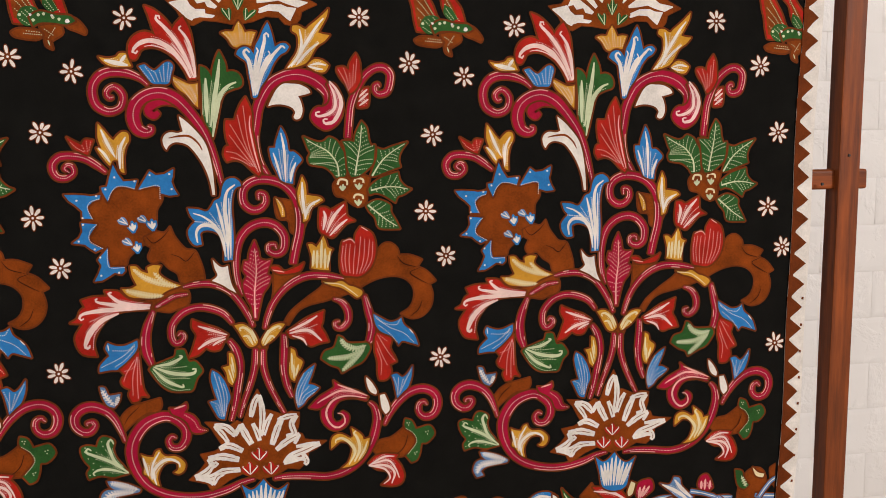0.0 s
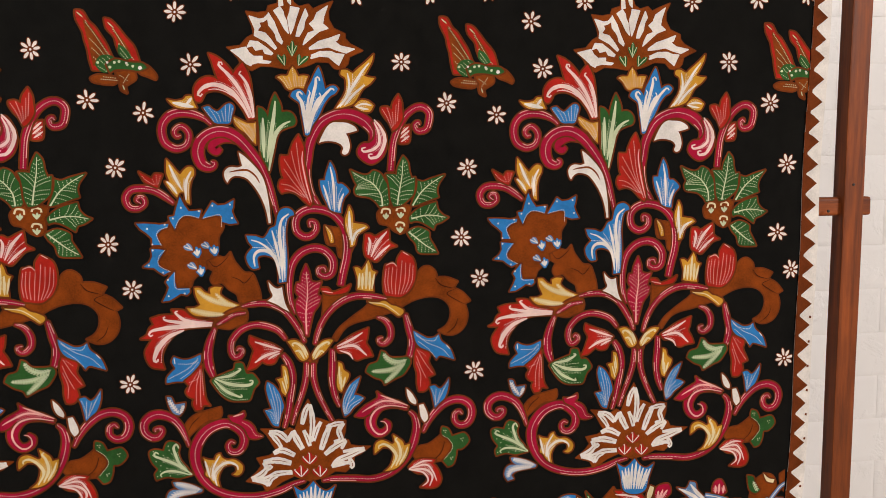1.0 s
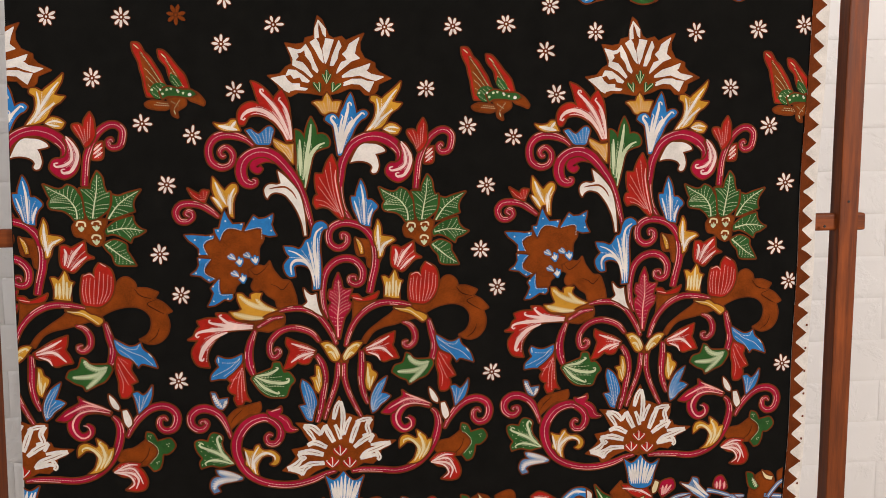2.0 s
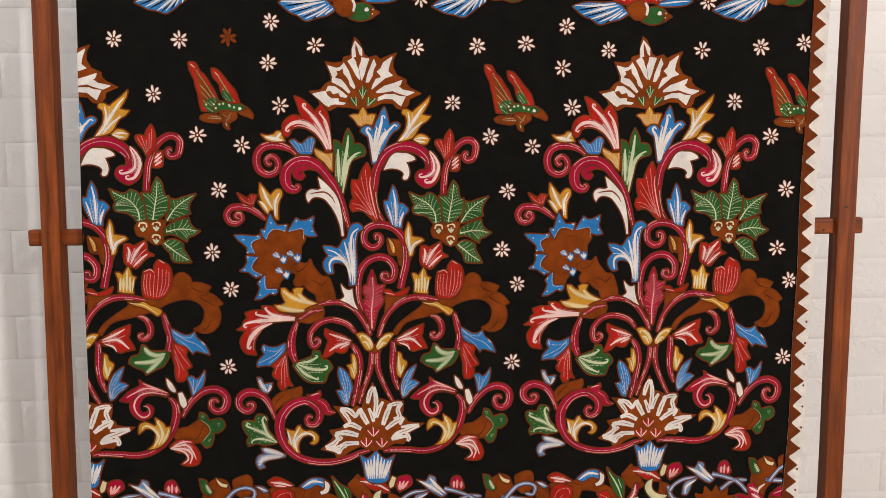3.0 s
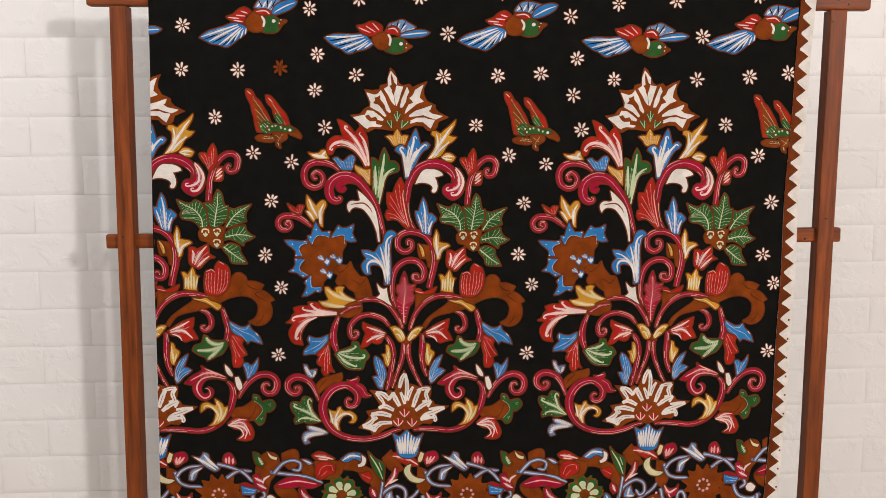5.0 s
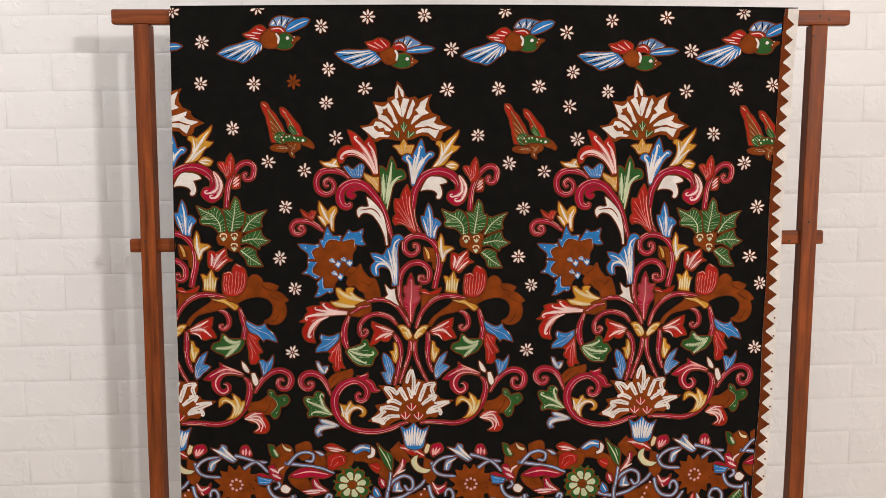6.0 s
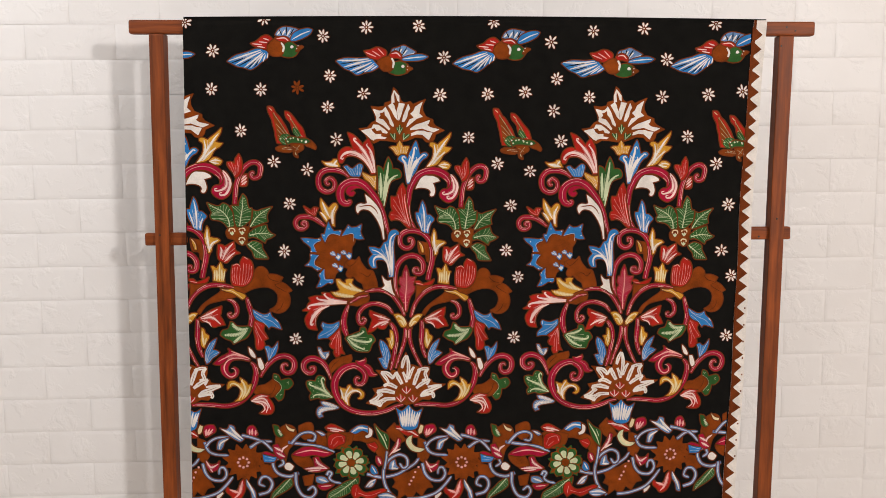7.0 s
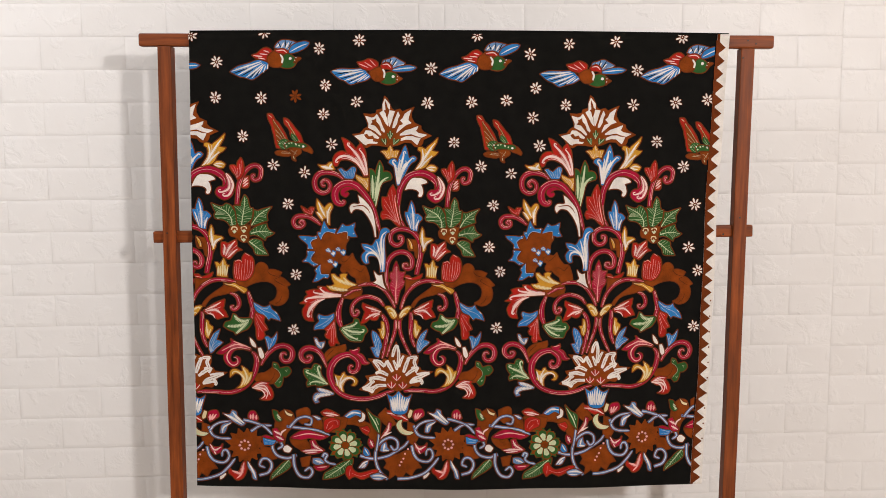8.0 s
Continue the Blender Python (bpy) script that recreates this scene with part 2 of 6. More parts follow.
class Sheet:
    """Gathers one dyed shape: strips, fills and dots in layers, then makes it a mesh on the cloth."""

    def __init__(self, place, order):
        self.place, self.order, self.laid = place, order, [0, 0, 0, 0]
        self.verts, self.faces, self.slots, self.tints, self.mats = [], [], [], [], []

    def add(self, pts, faces, mat, layer, tints=None, sink=0.0):
        if mat not in self.mats:
            self.mats.append(mat)
        k = len(self.verts)
        if len(pts) > 8:
            self.laid[layer] = (self.laid[layer] + 1) % 8
        lift = -0.0022 - self.order * 0.000034 - layer * 0.0000084 - self.laid[layer] * 0.000001 + sink
        for i, q in enumerate(pts):
            x, z = self.place(q[0], q[1])
            self.verts.append((x, lift, z))
            self.tints.append(tints[i] if tints else 0.0)
        for f in faces:
            self.faces.append([k + i for i in f])
            self.slots.append(self.mats.index(mat))

    def strip(self, line, widths, mat, layer, grow=0.0, tint=None, sink=0.0):
        n = len(line)
        pts, tints = [], []
        for i, q in enumerate(line):
            d = line[min(i + 1, n - 1)] - line[max(i - 1, 0)]
            d = d.normalized() if d.length > 1e-9 else Vector((1, 0))
            s = Vector((-d.y, d.x))
            w = widths[i] / 2 + grow
            if grow and i == 0:
                q = q - d * grow
            if grow and i == n - 1:
                q = q + d * grow * 1.3
                w = max(w * 0.55, 0.3)
            t = tint(i / (n - 1)) if tint else 0.0
            pts += [q - s * w, q, q + s * w]
            tints += [t * 0.35, t, t * 0.35]
        faces = []
        for i in range(n - 1):
            a = 3 * i
            faces += [(a, a + 3, a + 4, a + 1), (a + 1, a + 4, a + 5, a + 2)]
        self.add(pts, faces, mat, layer, tints, sink)

    def band(self, line, widths, grow, rim, mat, glints=None):
        """A stem in one piece: its dyed middle, a rim to both sides and at both ends, and broken pale lines along its edges."""
        n = len(line)
        rows = []
        for i, q in enumerate(line):
            d = (line[min(i + 1, n - 1)] - line[max(i - 1, 0)]).normalized()
            side, w = Vector((-d.y, d.x)), widths[i] / 2
            thin = w - min(1.1, w * 0.4)
            row = [q + side * k for k in (-w - grow, -w, -thin, 0.0, thin, w, w + grow)]
            taper = (grow, grow * 0.3, grow * 0.2, 0, -grow * 0.2, -grow * 0.3, -grow)
            if i == 0:
                rows.append([p - d * grow + side * k for p, k in zip(row, taper)])
            rows.append(row)
            if i == n - 1:
                rows.append([p + d * grow + side * k for p, k in zip(row, taper)])
        kinds = {rim: [], mat: [], PINK: []}
        for i in range(len(rows) - 1):
            for c in range(6):
                a = 7 * i + c
                dye = mat if 0 < c < 5 and 0 < i < len(rows) - 2 else rim
                if dye is mat and glints and any(c == col and lo <= i / n < hi for col, lo, hi in glints):
                    dye = PINK
                kinds[dye].append((a, a + 7, a + 8, a + 1))
        k = len(self.verts)
        self.add([p for row in rows for p in row], kinds[rim], rim, 0)
        for dye in (mat, PINK):
            if kinds[dye] and dye not in self.mats:
                self.mats.append(dye)
            for f in kinds[dye]:
                self.faces.append([k + i for i in f])
                self.slots.append(self.mats.index(dye))

    def fill(self, loop, mat, layer):
        from mathutils.geometry import tessellate_polygon
        tris = tessellate_polygon([[Vector((q.x, q.y, 0)) for q in loop]])
        self.add(loop, tris, mat, layer)

    def ring(self, loop, width, mat, layer):
        # one strip for each stretch between sharp turns, each turn closed with a round joint a little lower
        n = len(loop)
        turns = []
        for i in range(n):
            a, b, c = loop[i - 1], loop[i], loop[(i + 1) % n]
            if (b - a).length * (c - b).length > 1e-9 and (b - a).angle(c - b) > 0.6:
                turns.append(i)
        if not turns:
            line = list(loop) + [loop[0], loop[1]]
            self.strip(line, [width] * len(line), mat, layer)
            return
        for k, i in enumerate(turns):
            j = turns[(k + 1) % len(turns)]
            line = [loop[(i + q) % n] for q in range((j - i) % n + 1 if len(turns) > 1 else n + 1)]
            if len(line) > 1:
                self.strip(line, [width] * len(line), mat, layer, sink=0.000004 * (k % 2))
            joint = [loop[i] + Vector((math.cos(q * math.tau / 8), math.sin(q * math.tau / 8))) * width * 0.5 for q in range(8)]
            self.add(joint, [tuple(range(8))], mat, layer, sink=0.000009 + 0.000004 * (k % 3))

    def dots(self, line, gap, size, mat, layer):
        """Wax dots at even steps along a line."""
        length = sum((q - p).length for p, q in zip(line, line[1:]))
        n = max(3, int(length / gap))
        steps = even(line, n)
        for a, b in zip(steps, steps[1:]):
            if (b - a).length < 1e-6:
                continue
            d = (b - a).normalized() * size
            s = Vector((-d.y, d.x)) * 0.55
            self.add([b - d * 0.6 - s * 0.7, b - s, b + d * 0.6 - s * 0.5, b + d * 0.7 + s * 0.5, b + s, b - d * 0.6 + s * 0.7], [(0, 1, 2, 3, 4, 5)], mat, layer)

    def finish(self, name, parent):
        if not self.verts:
            return None
        me = bpy.data.meshes.new(name)
        me.from_pydata(self.verts, [], self.faces)
        for m in self.mats:
            me.materials.append(m)
        at = me.attributes.new("tint", "FLOAT", "POINT")
        at.data.foreach_set("value", self.tints)
        me.polygons.foreach_set("material_index", self.slots)
        bm = bmesh.new()
        bm.from_mesh(me)
        geom = bm.verts[:] + bm.edges[:] + bm.faces[:]
        if min(v[0] for v in self.verts) < -0.66:
            bmesh.ops.bisect_plane(bm, geom=geom, plane_co=(-0.6835, 0, TOP), plane_no=(-1.048, 0, 0.021), clear_outer=True)
        elif max(v[0] for v in self.verts) > 0.42 and name != "tooth":
            bmesh.ops.bisect_plane(bm, geom=geom, plane_co=(0.4865, 0, TOP), plane_no=(1.05, 0, -0.036), clear_outer=True)
        geom = bm.verts[:] + bm.edges[:] + bm.faces[:]
        if geom and max(v[2] for v in self.verts) > 1.65:
            bmesh.ops.bisect_plane(bm, geom=geom, plane_co=(-0.684, 0, 1.672), plane_no=(0.0155, 0, 1), clear_outer=True)
        geom = bm.verts[:] + bm.edges[:] + bm.faces[:]
        if geom and max(v[0] for v in self.verts) > CREASE:
            bmesh.ops.bisect_plane(bm, geom=geom, plane_co=(CREASE, 0, 0), plane_no=(1, 0, 0))
            for v in bm.verts:
                v.co.y += turn_back(v.co.x)
        bmesh.ops.recalc_face_normals(bm, faces=bm.faces)
        for f in bm.faces:
            if f.normal.y > 0:
                f.normal_flip()
        keep = len(bm.faces)
        bm.to_mesh(me)
        bm.free()
        if not keep:
            bpy.data.meshes.remove(me)
            return None
        ob = new(name, me)
        ob.parent = parent
        return ob


def blade_line(base, tip, bend, n=15):
    base, tip = Vector(base), Vector(tip)
    d = tip - base
    mid = (base + tip) / 2 + Vector((-d.y, d.x)) * bend
    return [base * (1 - t) ** 2 + mid * 2 * t * (1 - t) + tip * t * t for t in (i / (n - 1) for i in range(n))]


def even(line, n):
    """n points at even steps along a line."""
    runs = [0.0]
    for a, b in zip(line, line[1:]):
        runs.append(runs[-1] + (b - a).length)
    out, j = [], 0
    for i in range(n):
        d = runs[-1] * i / (n - 1)
        while j < len(line) - 2 and runs[j + 1] < d:
            j += 1
        t = (d - runs[j]) / max(1e-9, runs[j + 1] - runs[j])
        out.append(line[j].lerp(line[j + 1], min(1.0, t)))
    return out


def bend_of(line):
    """On which side of its chord a line bows."""
    a, b, c = line[0], line[len(line) // 2], line[-1]
    return (c - a).cross(b - a)


def leaf_width(s, w, blunt):
    """A blade's breadth along it: slim at the foot, full past the middle, pointed or blunt at the tip."""
    grow = 0.30 + 0.70 * math.sin(math.pi / 2 * min(1.0, s / 0.66))
    close = 1.0 if s < 0.66 else max(0.0, 1 - ((s - 0.66) / 0.34) ** (3.4 if blunt else 2.0))
    lobes = 1 + (0.07 * math.sin(s * 16.0) if w > 11 and not blunt else 0.0)
    return w * grow * close * lobes


class Motif:
    """One drawn figure with its shapes as meshes; (x, z) in millimetres from the figure's own foot."""

    def __init__(self, name, label, place, parent):
        self.place, self.name, self.label = place, name, label
        self.decks = {"ground": 0, "stem": 0, "mid": 0, "leaf": 0, "top": 0}
        self.ob = None
        self.parent = parent
        self.rng = random.Random(len(name))

    def sheet(self, deck="leaf"):
        """Grounds lie lowest, then stems, blooms, leaves and small marks."""
        self.decks[deck] += 1
        first, count = {"ground": (0, 4), "stem": (4, 8), "mid": (12, 3), "leaf": (15, 17), "top": (32, 4)}[deck]
        return Sheet(self.place, first + self.decks[deck] % count)

    def keep(self, sheet, name):
        if self.ob is None:
            self.ob = sheet.finish(self.name, self.parent)
            if self.ob:
                tagged(self.ob, self.label)
            return self.ob
        return sheet.finish(name, self.ob)

    def stem(self, mat, w0, w1, *pts, thread=None, rim=RIM, name="stem"):
        s = self.sheet("ground" if mat is BROWN else "stem" if mat is CRIMSON else "leaf")
        line = spline(pts)
        n = len(line)
        full = 1.2 if mat is CRIMSON else 1.0
        ws = [full * (w0 + (w1 - w0) * i / (n - 1)) for i in range(n)]
        ws[-1] *= 0.7
        s.strip(line, ws, rim, 0, grow=RIM_W * 0.8)
        s.strip(line, ws, mat, 1)
        if thread is not None:
            s.dots(line, 2.3, 0.85, thread, 2)
            side = [q + Vector((-(line[min(i + 1, n - 1)] - q).y, (line[min(i + 1, n - 1)] - q).x)).normalized() * ws[i] * 0.40 for i, q in enumerate(line[:-1])]
            cut = len(side) // 3
            s.strip(side[cut:2 * cut + 2], [0.8] * len(side[cut:2 * cut + 2]), WHITE, 2)
        return self.keep(s, name)

    def frond(self, mat, vein, base, *tips, blunt=False, tint=0.0, dotted=False, streak=0.26, rim=RIM, name="leaf", teeth=0, ribs=True, grow=RIM_W * 0.8):
        """Blades from one foot. Each tip: x, z, breadth, bend; or a breadth and the points that the blade runs through."""
        if name == "feather" and len(tips) > 1:
            for tip in tips:
                self.frond(mat, vein, base, tip, blunt=blunt, tint=tint, dotted=dotted, streak=streak, rim=rim, name=name, teeth=teeth, grow=grow)
            return None
        s = self.sheet("ground" if mat is BROWN and name.startswith("brown") else "top" if name in ("stamen", "vein") else "leaf")
        lines = []
        for tip in tips:
            if isinstance(tip[1], tuple):
                lines.append((even(spline((base, *tip[1:]), 8), 15), tip[0]))
            else:
                x, z, w, bend = tip
                lines.append((blade_line(base, (x, z), bend), w))
        # outer fingers curl away from the middle of the leaf
        if len(lines) > 1 and mat not in (BROWN, WHITE):
            mean = sum(((q[-1] - q[0]).normalized() for q, w in lines), Vector((0, 0)))
            curled = []
            for q, w in lines:
                chord = q[-1] - q[0]
                away = mean.normalized().cross(chord.normalized()) if mean.length > 0.1 else 0.0
                side = Vector((-chord.y, chord.x)) * max(-1.0, min(1.0, away * 2.2)) * 0.13
                curled.append(([p + side * (i / (len(q) - 1)) ** 4 for i, p in enumerate(q)], w))
            lines = curled
        n = len(lines[0][0])
        # the web that joins neighbouring fingers near the foot
        web = 8 if not teeth else 7
        for (a, wa), (b, wb) in zip(lines, lines[1:]):
            da, db = a[web] - a[0], b[web] - b[0]
            if da.length * db.length and da.angle(db) < 1.5 and mat is not WHITE:
                dip = (a[web] + b[web]) / 2 * 0.72 + a[0] * 0.28
                for grown, m_, layer in ((RIM_W * 0.9, rim, 0), (0.0, mat, 1)):
                    out = (dip - a[0]).normalized() * grown
                    loop = [*a[:web + 1], dip + out, *reversed(b[1:web + 1])]
                    s.fill(loop, m_, layer)
        for line, w in lines:
            ws = [leaf_width(i / (n - 1), w, blunt) for i in range(n)]
            fine, fw = line, ws
            if teeth:
                fine = [q for q in spline(line, 3)]
                nf = len(fine)
                fw = [leaf_width(i / (nf - 1), w, blunt) * (0.74 + 0.34 * ((i * teeth * 1.0 / nf) % 1.0)) for i in range(nf)]
            s.strip(fine, fw, rim, 0, grow=grow)
            s.strip(fine, fw, mat, 1, tint=lambda t: 0.6 * tint * max(0.0, 1 - 1.5 * t))
        for line, w in lines:
            ws = [leaf_width(i / (n - 1), w, blunt) for i in range(n)]
            if vein is None:
                continue
            across = []
            for i in range(n):
                d = line[min(i + 1, n - 1)] - line[max(i - 1, 0)]
                across.append(Vector((-d.y, d.x)).normalized())
            if teeth:
                s.strip(line[:-2], [(1.9 - 0.09 * i) if ribs else max(0.5, 3.4 - 0.3 * i) for i in range(n - 2)], vein, 2)
                for i in range(2, n - 2 if ribs else 2):
                    d = (line[i + 1] - line[i]).normalized()
                    for side in (-1, 1):
                        e = line[i] + (d * 0.8 + across[i] * side) * ws[i] * 0.31
                        s.dots(blade_line(line[i], e, -0.12 * side, 9), 1.7, 1.05, vein, 2)
            elif dotted:
                for off in (-0.33, -0.12, 0.12, 0.33):
                    row = [line[i] + across[i] * ws[i] * off for i in range(1, n - 1)]
                    s.dots(row, 2.1, 0.85, vein, 2)
            else:
                # a main stroke that ends in a small hook, with thin strokes beside it
                m = n - 2
                side = 1 if bend_of(line) >= 0 else -1
                row = list(line[:m])
                end, d = row[-1], (row[-1] - row[-2]).normalized()
                q = across[m - 1] * side
                r = w * 0.13
                row += [end + d * r * 0.9 + q * r * 0.5, end + d * r * 0.8 + q * r * 1.5, end + d * r * -0.1 + q * r * 1.7]
                k = len(row)
                thin = 0.72 if mat in (RED, CRIMSON, BLUE) else 1.0
                sw = [max(0.7, thin * w * streak * (0.3 + 0.5 * math.sin(math.pi * min(1.0, 1.15 * i / k)))) for i in range(k)]
                s.strip(row, sw, vein, 2)
                if w > 8:
                    for off in (-0.30, 0.30):
                        row = [line[i] + across[i] * ws[i] * off for i in range(1, n - 2)]
                        s.strip(row, [0.4 + (0.012 if mat in (RED, CRIMSON, BLUE) else 0.03) * w * (i / len(row)) for i in range(len(row))], vein, 2)
        return self.keep(s, name)

    def patch(self, mat, *pts, sharp=False, rim=RIM, name="patch", rim_w=RIM_W * 1.7):
        s = self.sheet("ground" if name.startswith("brown_") else "mid" if mat is BROWN and name != "heart" else "leaf")
        loop = [Vector(p) for p in pts] if sharp else spline(pts, 5, True)
        if rim is not None:
            s.ring(loop, rim_w, rim, 0)
        s.fill(loop, mat, 1)
        return self.keep(s, name)

    def stroke(self, s, w, line, mat):
        """A wax brush stroke: thin at the foot, full past its middle, and closing at the end."""
        n, w = len(line), w * 1.04
        s.strip(line, [0.7 + (w - 0.7) * math.sin(math.pi * min(0.93, 0.06 + 0.9 * i / n)) * (0.88 + 0.24 * self.rng.random()) for i in range(n)], mat, 2)

    def comb(self, s, w, line, mat):
        """A stroke with short bristles to both sides."""
        n = max(6, int(sum((b - a).length for a, b in zip(line, line[1:])) / 2.9))
        pts = even(line, n)
        s.strip(pts, [max(1.0, w * 0.34 * math.sin(math.pi * (0.12 + 0.8 * i / n))) for i in range(n)], mat, 2)
        for i in range(1, n - 1):
            d = (pts[i + 1] - pts[i - 1]).normalized()
            half = w * 0.62 * math.sin(math.pi * (0.15 + 0.75 * i / n))
            for side in (-1, 1):
                q = Vector((-d.y, d.x)) * side
                s.strip([pts[i], pts[i] + (q + d * 0.25) * half * 0.55, pts[i] + (q + d * 0.45) * half], [1.9, 2.0, 1.2], mat, 2)

    def shaped(self, mat, vein, outline, *strokes, name="leaf", crisp=False, rimmed=True):
        """A leaf drawn by its outline. Strokes: a breadth, then points; 0 is a row of wax dots, below 0 a comb."""
        s = self.sheet()
        loop = [Vector(p) for p in outline] if crisp else spline(outline, 4, True)
        if rimmed:
            s.ring(loop, RIM_W * 1.95, RIM, 0)
        s.fill(loop, mat, 1)
        for w, *pts in strokes:
            dye = vein
            if hasattr(pts[0], "node_tree"):
                dye = pts.pop(0)
            line = even(spline(pts, 8), 26)
            if w == 0:
                s.dots(line, 2.15, 1.08, dye, 2)
            elif w < 0:
                self.comb(s, -w, line, dye)
            else:
                self.stroke(s, w, line, dye)
                if w > 2.6 and dye is vein:
                    # fine lines that run beside a broad stroke
                    for side in (-1, 1):
                        row = []
                        for i in range(3, 17):
                            d = (line[i + 1] - line[i]).normalized()
                            row.append(line[i] + Vector((-d.y, d.x)) * side * (w * 0.5 * min(1.0, 0.35 + i / 14) + 1.5))
                        row = [q for q in row if inside(q, loop)]
                        if len(row) > 5:
                            s.dots(row, 2.0, 0.8, dye, 2)
        return self.keep(s, name)

    def ribbed(self, mat, vein, outline, *spine):
        """A leaf with a midrib, from which dotted side veins run to the edge."""
        s = self.sheet()
        loop = spline(outline, 4, True)
        s.ring(loop, RIM_W * 1.95, RIM, 0)
        s.fill(loop, mat, 1)
        length = sum((Vector(b) - Vector(a)).length for a, b in zip(spine, spine[1:]))
        n = max(6, int(length / 4.9))
        mid = even(spline(spine, 8), n)
        s.strip(mid, [2.2 - 1.4 * i / n for i in range(n)], vein, 2)
        for i in range(n - 1):
            d = (mid[min(i + 1, n - 1)] - mid[max(i - 1, 0)]).normalized()
            for side in (-1, 1):
                way = (d * (0.75 if i > n * 0.3 else 0.35) + Vector((-d.y, d.x)) * side).normalized()
                reach = 200.0
                for a, b in zip(loop, loop[1:] + loop[:1]):
                    e = b - a
                    k = way.cross(e)
                    if abs(k) > 1e-9:
                        t, u = (a - mid[i]).cross(e) / k, (a - mid[i]).cross(way) / k
                        if t > 0.1 and 0 <= u <= 1:
                            reach = min(reach, t)
                if 5 < reach < 60:
                    s.dots(blade_line(mid[i], mid[i] + way * (reach - 2.5), -0.10 * side, 11), 2.0, 1.1, vein, 2)
        return self.keep(s, "green_leaf" if mat is GREEN else "leaf")

    def scroll(self, mat, *pts, bare=False):
        """A curling stem whose breadth is given at each point, with a wax-dotted middle line and broken pale edges."""
        s = self.sheet("stem")
        line = spline([p[:2] for p in pts], 7)
        n = len(line)
        ws = []
        for i in range(n):
            t = i / (n - 1) * (len(pts) - 1)
            k = min(int(t), len(pts) - 2)
            ws.append(pts[k][2] + (pts[k + 1][2] - pts[k][2]) * (t - k))
        if bare:
            s.band(line, ws, RIM_W * 0.85, RIM, mat)
            return self.keep(s, "stem")
        near, far = self.rng.sample((1, 4), 2)
        s.band(line, ws, RIM_W * 0.85, RIM, mat, ((near, 0.06, 0.22), (far, 0.46, 0.62), (near, 0.78, 0.86)))
        stem = self.keep(s, "stem")
        wax = Sheet(self.place, s.order)
        wax.dots(line, 2.1, 1.02, BLUSH, 2)
        self.keep(wax, "dotted_line")
        return stem

    def ink(self, *pts):
        """A thin dark line on a brown ground."""
        s = self.sheet("top")
        line = even(spline(pts, 8), 18)
        s.strip(line, [0.4 + 0.6 * math.sin(math.pi * i / 17) for i in range(18)], INK, 1)
        return self.keep(s, "dark_line")

    def brush(self, w, *pts):
        """One broad stroke of white left on a lotus."""
        w *= 1.25
        s = self.sheet("leaf")
        line = even(spline(pts, 8), 14)
        s.strip(line, [w * (0.55 + 0.45 * math.sin(math.pi * (0.1 + 0.75 * i / 13))) * (0.9 + 0.2 * self.rng.random()) for i in range(14)], WHITE, 1)
        if w > 6:
            s.strip(line[4:12], [0.5 + 0.5 * math.sin(math.pi * i / 7) for i in range(8)], BROWN, 2)
        return self.keep(s, "petal")

    def beads(self, mat, size, *pts, name="bead"):
        for x, z in pts:
            s = self.sheet("top")
            a0 = self.rng.uniform(0, 6)
            s.add([Vector((x + size * (1 + 0.2 * math.sin(k * 2.1 + a0)) * math.cos(a0 + k * math.pi / 4), z + size * math.sin(a0 + k * math.pi / 4))) for k in range(8)], [tuple(range(8))], mat, 2)
            self.keep(s, name)

    def rosette(self, mat, x, z, r, lobes, depth_=0.22, name="flower", rim=RIM, squash=1.0):
        pts = []
        for i in range(lobes * 6):
            a = i / (lobes * 6) * math.tau
            k = r * (1 - depth_ * abs(math.sin(a * lobes / 2)) ** 0.8 + 0.05 * math.sin(3 * a + x) + 0.03 * math.sin(7 * a))
            pts.append((x + k * math.cos(a), z + k * math.sin(a) * squash))
        return self.patch(mat, *pts, name=name, rim=rim, sharp=True)


def hung(x0, z0, k=0.0):
    """Places a figure on the cloth, k repeats along; the print runs a little downhill towards its end."""
    def place(x, z):
        zz = z0 + z * MM
        return x0 + x * MM + k * 0.4655, zz - k * 0.008 * max(0.0, (zz - 0.73) / 0.7)
    return place


# how the hand-drawn repeats of the tree drift from the first, in millimetres: shift, with x, with z, with x z, with z z
DRIFT = {-1: ((-18.7, 73.8, -6.5, 0.0, 0.0), (5.3, -9.3, 25.6, 0.0, 0.0)), 0: ((0, 0, 0, 0, 0), (0, 0, 0, 0, 0)), 1: ((-5.2, -46.8, 9.2, 25.0, -26.0), (2.1, -1.7, -32.4, 49.1, 48.0))}


def tree_place(k):
    def place(x, z):
        u, v = x * MM, z * MM
        dx, dz = (sum(c * t for c, t in zip(row, (1, u, v, u * v, v * v))) for row in DRIFT[k])
        return -0.2250 + (x + dx) * MM + k * 0.4655, 1.0500 + (z + dz) * MM
    return place


